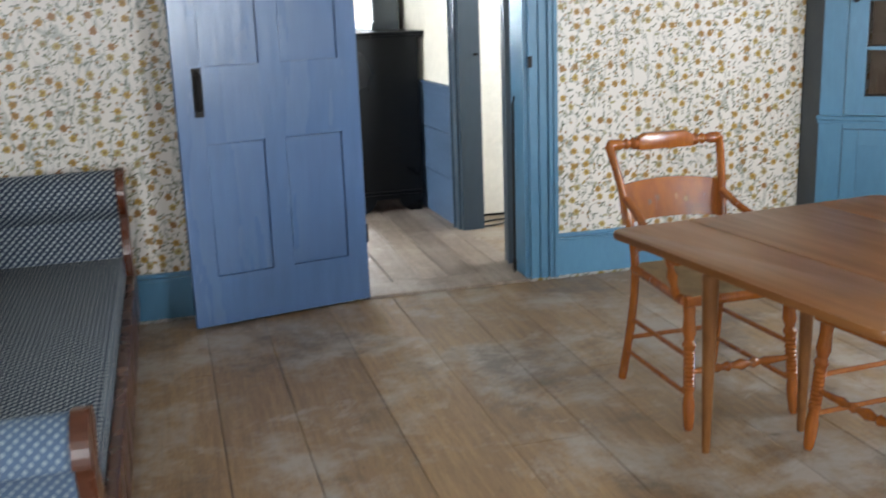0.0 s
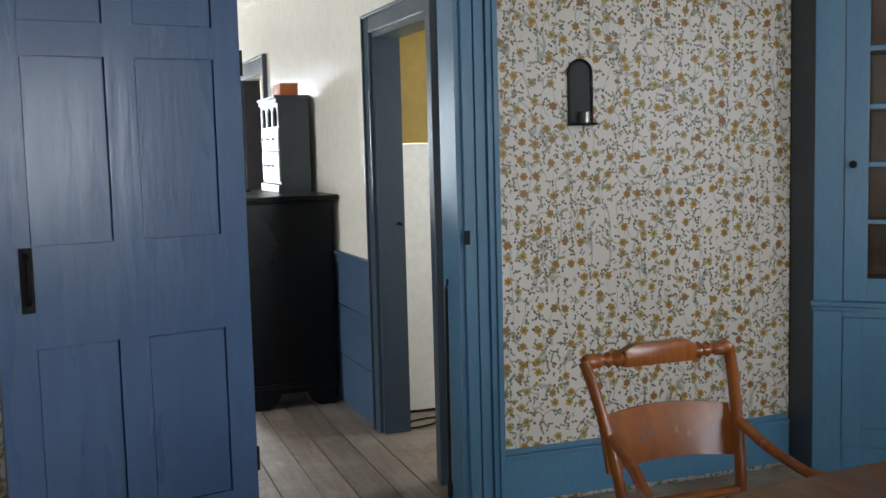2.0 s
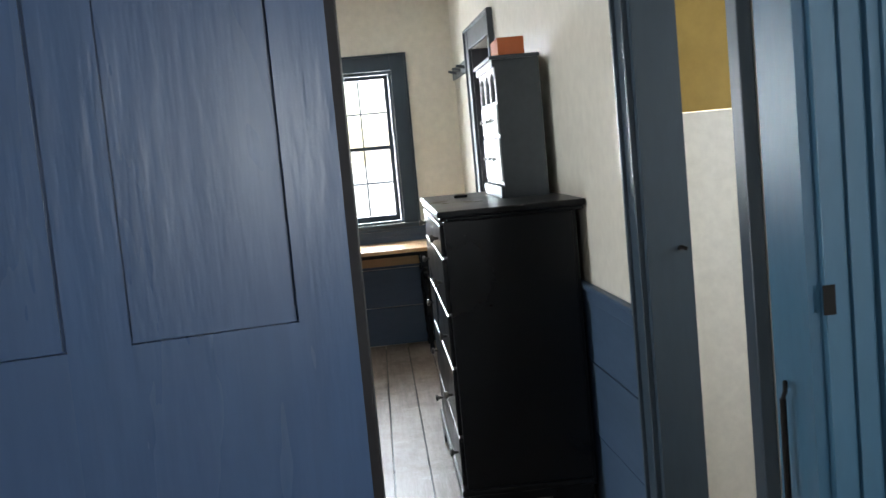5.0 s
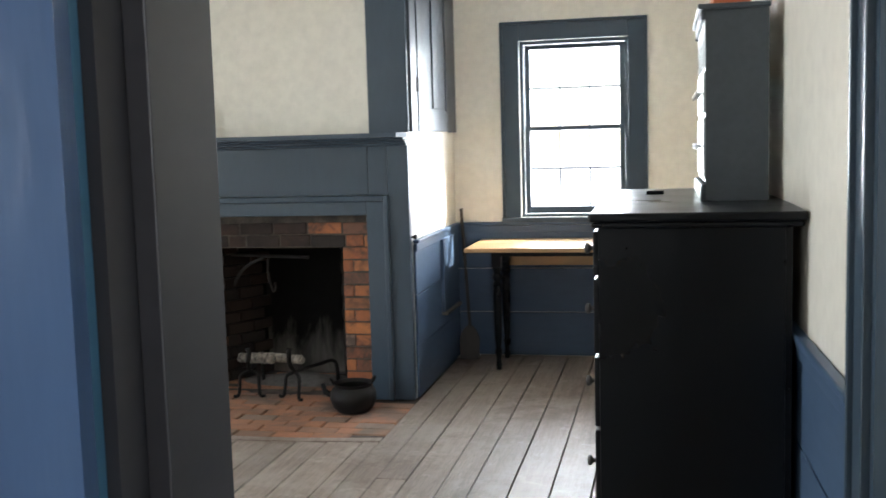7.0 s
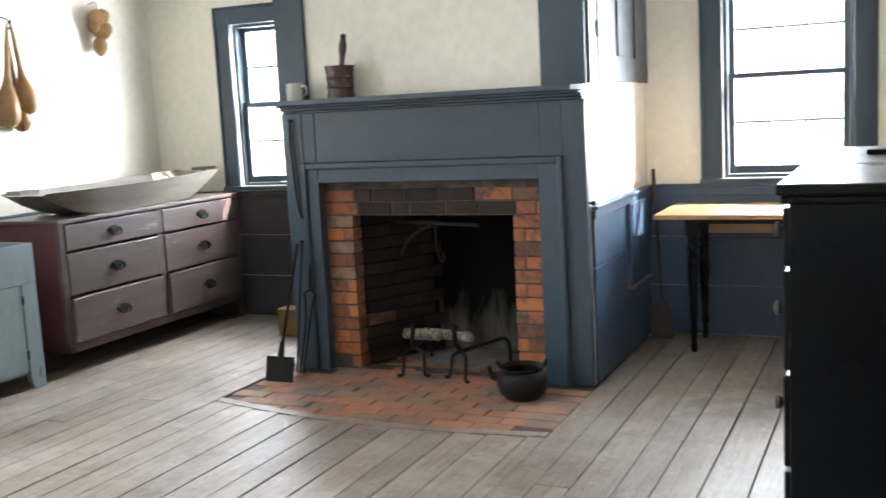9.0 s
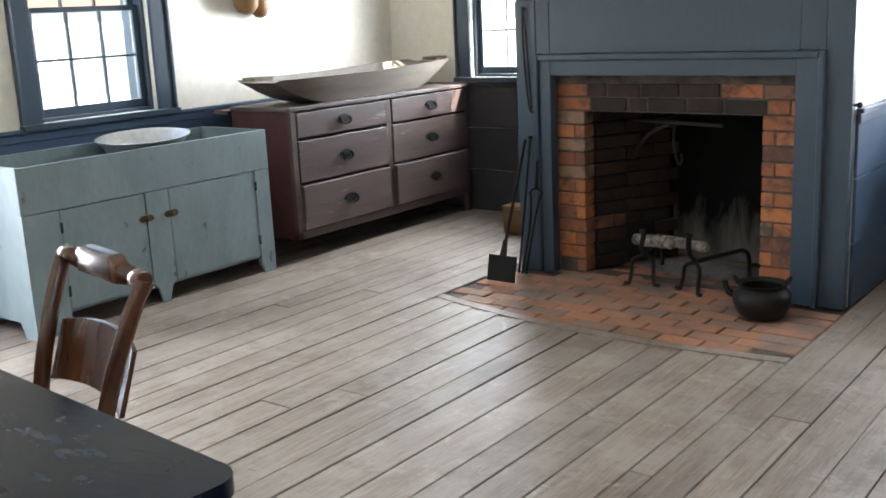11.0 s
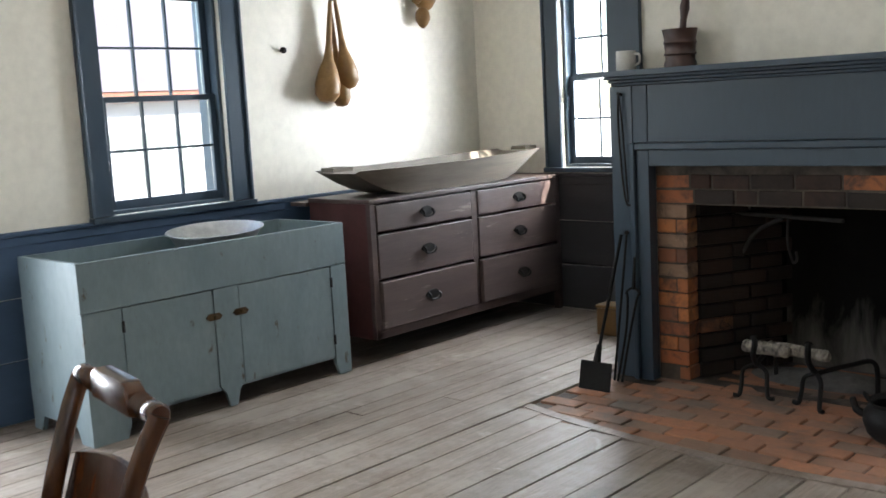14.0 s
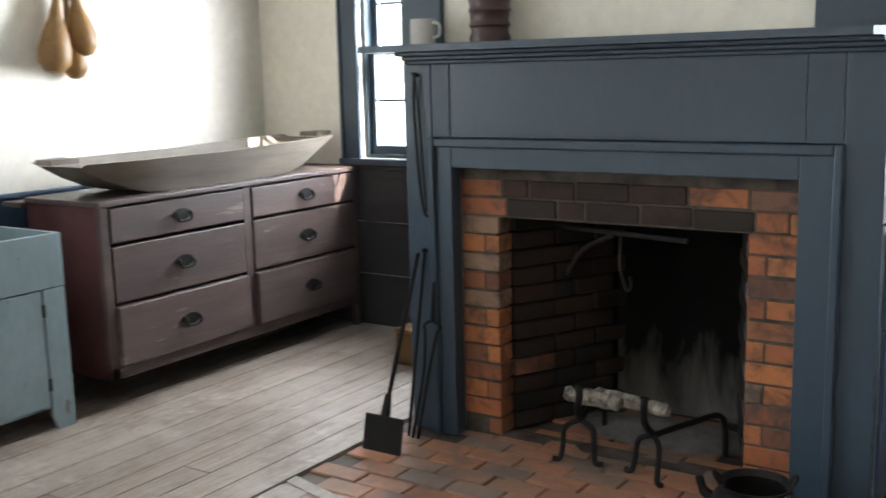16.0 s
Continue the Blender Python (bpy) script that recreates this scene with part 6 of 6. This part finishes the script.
for k in range(6):
    x0 = 0.05 + k * 0.155
    part("back_board", B(x0, x0 + 0.150, 0.36 - abs(k - 2.5) * 0.05, 0.375 - abs(k - 2.5) * 0.05, 0.1, 2.4), INNER, cab)
for k in range(NROW):
    z = 0.858 + 1.212 * k / NROW - (0.006 if k else 0.02)
    part("shelf", slab(bmesh.new(), [(0.06, 0.04), (CW - 0.06, 0.04), (CW - 0.2, 0.22), (CW / 2, 0.33), (0.2, 0.22)], z - 0.009, z + 0.009), INNER, cab)

# sofa along the parlor's west side
sofa = thing("sofa", "dark blue dotted sofa with scrolled wooden arms", "sofa", Matrix.Translation((-1.965, -2.06, 0)))
SW, SLN = 0.66, 2.80


def uv_box(bm, scale=1.0):
    """Lays the cloth's pattern flat on every face."""
    uvl = bm.loops.layers.uv.new("UVMap")
    for f in bm.faces:
        n = f.normal
        ax = max(range(3), key=lambda i: abs(n[i]))
        u, v = ((1, 2), (0, 2), (0, 1))[ax]
        for l in f.loops:
            l[uvl].uv = (l.vert.co[u], l.vert.co[v])
    return bm


def cushion(bm):
    bm.normal_update()
    return uv_box(bm)


part("seat", cushion(B(0.0, SW - 0.025, 0.10, SLN - 0.10, 0.20, 0.385, bev=0.03)), CLOTH, sofa, shade=True)
part("front_rail", B(SW - 0.024, SW + 0.012, 0.02, SLN - 0.02, 0.10, 0.305, bev=0.006), MAHOGANY, sofa, "dark red wooden front rail")
part("back_rail", B(-0.10, -0.06, 0.02, SLN - 0.02, 0.15, 0.85, bev=0.01), MAHOGANY, sofa)
part("backrest", cushion(B(-0.06, 0.05, 0.10, SLN - 0.10, 0.385, 0.84, bev=0.04)), CLOTH, sofa, shade=True)


def sofa_arm(y0, sgn, material, low=0.0):
    """An outward-scrolled arm: a leaning face below, a roll above, and a shaped wooden facing."""
    prof = smooth_line([(0.0, 0.385, 0), (0.02, 0.46, 0), (0.06, 0.535, 0), (0.055, 0.555, 0), (0.02, 0.60, 0), (0.015, 0.67 - low * 0.8, 0), (0.05, 0.735 - low, 0), (0.11, 0.755 - low, 0), (0.17, 0.72 - low, 0), (0.185, 0.65 - low * 0.8, 0), (0.16, 0.58, 0), (0.13, 0.50, 0), (0.12, 0.385, 0)], 4)
    bm = bmesh.new()
    uvl = bm.loops.layers.uv.new("UVMap")
    a = [bm.verts.new((0.0, y0 + sgn * p.x, p.y)) for p in prof]
    b = [bm.verts.new((SW - 0.03, y0 + sgn * p.x, p.y)) for p in prof]
    run = 0.0
    for i in range(len(prof) - 1):
        f = bm.faces.new((a[i], a[i + 1], b[i + 1], b[i]))
        ln = (prof[i + 1] - prof[i]).length
        for l, uvv in zip(f.loops, ((0, run), (0, run + ln), (SW, run + ln), (SW, run))):
            l[uvl].uv = uvv
        run += ln
    bm.faces.new(a)
    bm.faces.new(b)
    arm = part("arm", bm, material, sofa, shade=True)
    outer = [(p.x, p.y) for p in prof]
    bm = bmesh.new()
    slab(bm, [(y0 + sgn * (0.093 + (x - 0.093) * 1.14), 0.30 + (z - 0.385) * 1.02 + (0.085 if z > 0.39 else 0)) for x, z in outer], SW - 0.028, SW + 0.008, YZ)
    part("arm_facing", bm, MAHOGANY, arm, "glossy dark red wooden arm facing")
    return arm


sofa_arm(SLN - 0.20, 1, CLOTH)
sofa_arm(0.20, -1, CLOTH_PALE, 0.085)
for xx in (0.02, SW - 0.03):
    for yy in (0.14, SLN - 0.22):
        lg = part("leg", lathe(bmesh.new(), [(0.012, 0.035), (0.020, 0.05), (0.026, 0.075), (0.018, 0.09), (0.030, 0.12)], 12, Matrix.Translation((xx, yy, 0))), MAHOGANY, sofa, shade=True)
        part("caster", tube(bmesh.new(), [(xx - 0.010, yy, 0.018), (xx + 0.010, yy, 0.018)], 0.018, 12), IRON, lg, shade=True)

# ---- on the kitchen walls ----
def gourd(p, lean, size, drop):
    """A long-necked gourd hanging by its neck from p."""
    s = size
    prof = [(0.004, 0), (0.012 * s, -0.02), (0.016 * s, -0.10), (0.020 * s, -drop * 0.45), (0.032 * s, -drop * 0.58), (0.062 * s, -drop * 0.70), (0.080 * s, -drop * 0.82), (0.076 * s, -drop * 0.92), (0.045 * s, -drop * 0.985), (0.004, -drop)]
    t = thing("hanging_gourd", "brown dried long-necked gourd hanging on the wall", "gourd", pose(*p, lean, 0, 0), "gourds hung from an iron hook")
    part("shell", lathe(bmesh.new(), list(reversed(prof)), 18), GOURD, t, shade=True)
    part("stem", tube(bmesh.new(), smooth_line([(0, 0, -0.01), (0.0, 0.004, 0.02), (0.0, 0.012, 0.04)]), 0.005, 6), GOURD, t, shade=True)
    return t


gourd((XL + 0.085, 5.305, 2.005), -7, 0.95, 0.60)
gourd((XL + 0.10, 5.325, 2.02), 8, 0.85, 0.54)
gourd((XL + 0.06, 5.32, 1.99), 5, 0.75, 0.61)
hk = thing("iron_hook", "black iron wall hook holding gourds", "hook", Matrix.Translation((XL, 5.317, 2.03)))
part("hook", tube(bmesh.new(), smooth_line([(0.0, 0, 0.04), (0.05, 0, 0.035), (0.095, 0, 0.01), (0.10, 0, -0.02), (0.085, 0, -0.035)]), 0.006, 6), IRON, hk, shade=True)
clump = thing("hanging_gourd_cluster", "cluster of small dried orange gourds on the wall", "gourd", Matrix.Translation((XL, 6.09, 2.0)))
for y, z, r, st in ((-0.02, 0.10, 0.058, 1.1), (0.03, 0.03, 0.070, 0.9), (0.0, -0.075, 0.050, 1.3), (0.045, 0.12, 0.050, 1.0), (-0.045, 0.05, 0.045, 1.0)):
    part("gourd", lathe(bmesh.new(), [(0.006, -r * st * 1.1), (r * 0.55, -r * st * 0.85), (r * 0.95, -r * st * 0.3), (r, r * 0.1), (r * 0.85, r * st * 0.5), (r * 0.45, r * st * 0.85), (0.008, r * st)], 14, Matrix.Translation((0.075, y, z)) @ Matrix.Rotation(radians(20 * (y * 20)), 4, "X")), GOURD, clump, shade=True)
part("stalk", tube(bmesh.new(), smooth_line([(0.0, 0, 0.20), (0.05, 0.01, 0.21), (0.075, 0.0, 0.16)]), 0.005, 6), GOURD, clump, shade=True)
peg = thing("wall_nail", "dark round wall nail head", "nail", Matrix.Translation((XL, 4.985, 1.715)))
part("head", lathe(bmesh.new(), [(0.010, 0), (0.018, 0.015), (0.018, 0.03), (0.008, 0.04)], 12, pose(0, 0, 0, 0, 90, 0)), IRON, peg, shade=True)

# peg rail in the far corner
pr = B(-0.018, 0.0, 5.76, 6.655, 1.93, 2.01, bev=0.004)
bmesh.ops.transform(pr, matrix=SKEW, verts=pr.verts)
rail = thing("peg_rail", "grey painted wooden peg rail on the wall", "peg rail")
part("board", pr, GREY_PAINT, rail)
for yy in (5.9, 6.15, 6.4):
    q = tube(bmesh.new(), [(-0.016, yy, 1.965), (-0.075, yy, 1.98)], [0.010, 0.008], 8)
    bmesh.ops.transform(q, matrix=SKEW, verts=q.verts)
    part("peg", q, GREY_PAINT, rail, shade=True)

# the open west door's hardware
wd = thing("door_latch_keep", "black iron latch keep on the west door casing", "latch", Matrix.Translation((XL + 0.022, 2.985, 0.93)))
part("plate", B(0, 0.008, -0.018, 0.018, -0.05, 0.05, bev=0.002), TIN, wd)
part("loop", tube(bmesh.new(), smooth_line([(0.008, -0.01, 0.02), (0.03, -0.015, 0.01), (0.03, -0.015, -0.02), (0.008, -0.01, -0.03)]), 0.004, 6), IRON, wd, shade=True)

# ---- hearth and fireplace bricks, floor edging ----
structure("hearth_bed", B(HX0, HX1, 4.58, 6.06, -0.06, -0.012), MORTAR, "mortar bed under the hearth bricks", "hearth")
hearth = tagged(new("hearth"), "worn orange brick hearth flush with the floor", "hearth", "", "structure")
EDGE = [HX0 + (HX1 - HX0) * k / 16 for k in range(17)]
structure("hearth_border", slab(bmesh.new(), [(x, hearth_edge(x) + 0.003) for x in EDGE] + [(x, hearth_edge(x) + 0.058) for x in reversed(EDGE)], -0.03, 0.002), KITCHEN_BOARD, "worn wooden board edging the hearth", "trim")


def brick_mesh(lx, ly, lz, bev):
    bm = B(-lx / 2, lx / 2, -ly / 2, ly / 2, -lz / 2, lz / 2)
    me = bpy.data.meshes.new("brick")
    bmesh.ops.bevel(bm, geom=bm.edges[:], offset=bev, segments=1, profile=0.5, affect="EDGES")
    bmesh.ops.recalc_face_normals(bm, faces=bm.faces)
    bm.to_mesh(me)
    bm.free()
    return me


def lay(me, m, parent):
    ob = new("brick", me)
    ob.parent = parent
    ob.matrix_basis = m
    return ob


random.seed(11)
hm = brick_mesh(0.193, 0.094, 0.05, 0.004)
hm.materials.append(HEARTH_BRICK)
y, r = HY0 + 0.048, 0
while y < 6.04:
    x = HX0 + (0.10 if r % 2 else 0.0)
    while x < HX1 - 0.05:
        xc = x + 0.1
        inside = hearth_edge(xc) + 0.105 < y < YBR - 0.03 or (-2.62 < xc < -1.34 and y < YF + 0.08) or (-2.44 + (y - YF) * 0.42 < xc < -1.52 - (y - YF) * 0.32)
        if xc + 0.097 > HX1:
            xc = HX1 - 0.099
        if inside:
            lay(hm, pose(xc, y, -0.026 + random.uniform(-0.004, 0.002), random.uniform(-0.6, 0.6), random.uniform(-0.6, 0.6), random.uniform(-1, 1)), hearth)
        x += 0.2
    y += 0.099
    r += 1

face = tagged(new("fireplace_bricks"), "orange brick fireplace face darkened by soot", "fireplace", "", "structure")
jm = brick_mesh(0.100, 0.095, 0.064, 0.004)
jl = brick_mesh(0.160, 0.095, 0.064, 0.004)
js = brick_mesh(0.058, 0.095, 0.064, 0.004)
ll = brick_mesh(0.196, 0.095, 0.064, 0.004)
for me in (jm, jl, js, ll):
    me.materials.append(BRICK)
COURSE = 0.0707
for side, e0 in ((1, -2.602), (-1, -1.352)):
    for c in range(12):
        z = 0.035 + c * COURSE
        w = lambda: random.uniform(-0.004, 0.004)
        if c % 2:
            lay(jl, pose(e0 + side * 0.083, YF + 0.052 + w(), z, 0, 0, w() * 200), face)
        else:
            lay(jm, pose(e0 + side * 0.053, YF + 0.052 + w(), z), face)
            lay(js, pose(e0 + side * 0.135, YF + 0.052 + w(), z), face)
LINTEL = []
for length in (0.196, 0.178, 0.100, 0.150):
    smoked, clean = brick_mesh(length, 0.095, 0.064, 0.004), brick_mesh(length, 0.095, 0.064, 0.004)
    smoked.materials.append(LINTEL_BRICK)
    clean.materials.append(BRICK)
    LINTEL.append((length, smoked, clean))
for c in range(2):
    z = 0.035 + (12 + c) * COURSE
    x = -2.602
    while x < -1.36:
        left = -1.352 - x
        length, smoked, clean = LINTEL[random.choice((0, 0, 1, 2, 3))]
        if left < length + 0.09:
            length, smoked, clean = min(LINTEL, key=lambda q: abs(q[0] - left) if q[0] <= left + 0.004 else 9)
        xc = x + length / 2
        dark = -2.44 < xc < -1.56 and random.random() < (0.86 if c == 0 else 0.72)
        lay(smoked if dark else clean, pose(xc, YF + 0.052 + random.uniform(-0.006, 0.004), z + random.uniform(-0.002, 0.002), 0, random.uniform(-0.8, 0.8), 0), face)
        x += length + 0.008

# splayed cheeks of brick inside
cheek = tagged(new("cheek_bricks"), "sooty bricks lining the firebox", "fireplace", "", "structure")
cm = brick_mesh(0.185, 0.05, 0.062, 0.004)
cm.materials.append(SOOT_BRICK)
co = brick_mesh(0.185, 0.05, 0.062, 0.004)
co.materials.append(BRICK)
ca = brick_mesh(0.185, 0.05, 0.062, 0.004)
ca.materials.append(ASHY_BRICK)
for (ax, ay), (bx, by) in (((-2.448, YF + 0.105), (-2.21, 6.055)), ((-1.512, YF + 0.105), (-1.69, 6.055))):
    d = Vector((bx - ax, by - ay, 0))
    n = d.length
    d.normalize()
    ang = math.degrees(math.atan2(d.y, d.x))
    for c in range(14):
        off = 0.10 if c % 2 else 0.0
        u = 0.095 - off
        while u < n - 0.02:
            p = Vector((ax, ay, 0)) + d * max(u, 0.095)
            front = u < 0.12
            lay(ca if front and ax > -2 and c < 11 else co if front and random.random() < 0.12 else cm, pose(p.x, p.y, 0.035 + c * COURSE, 0, 0, ang), cheek)
            u += 0.195
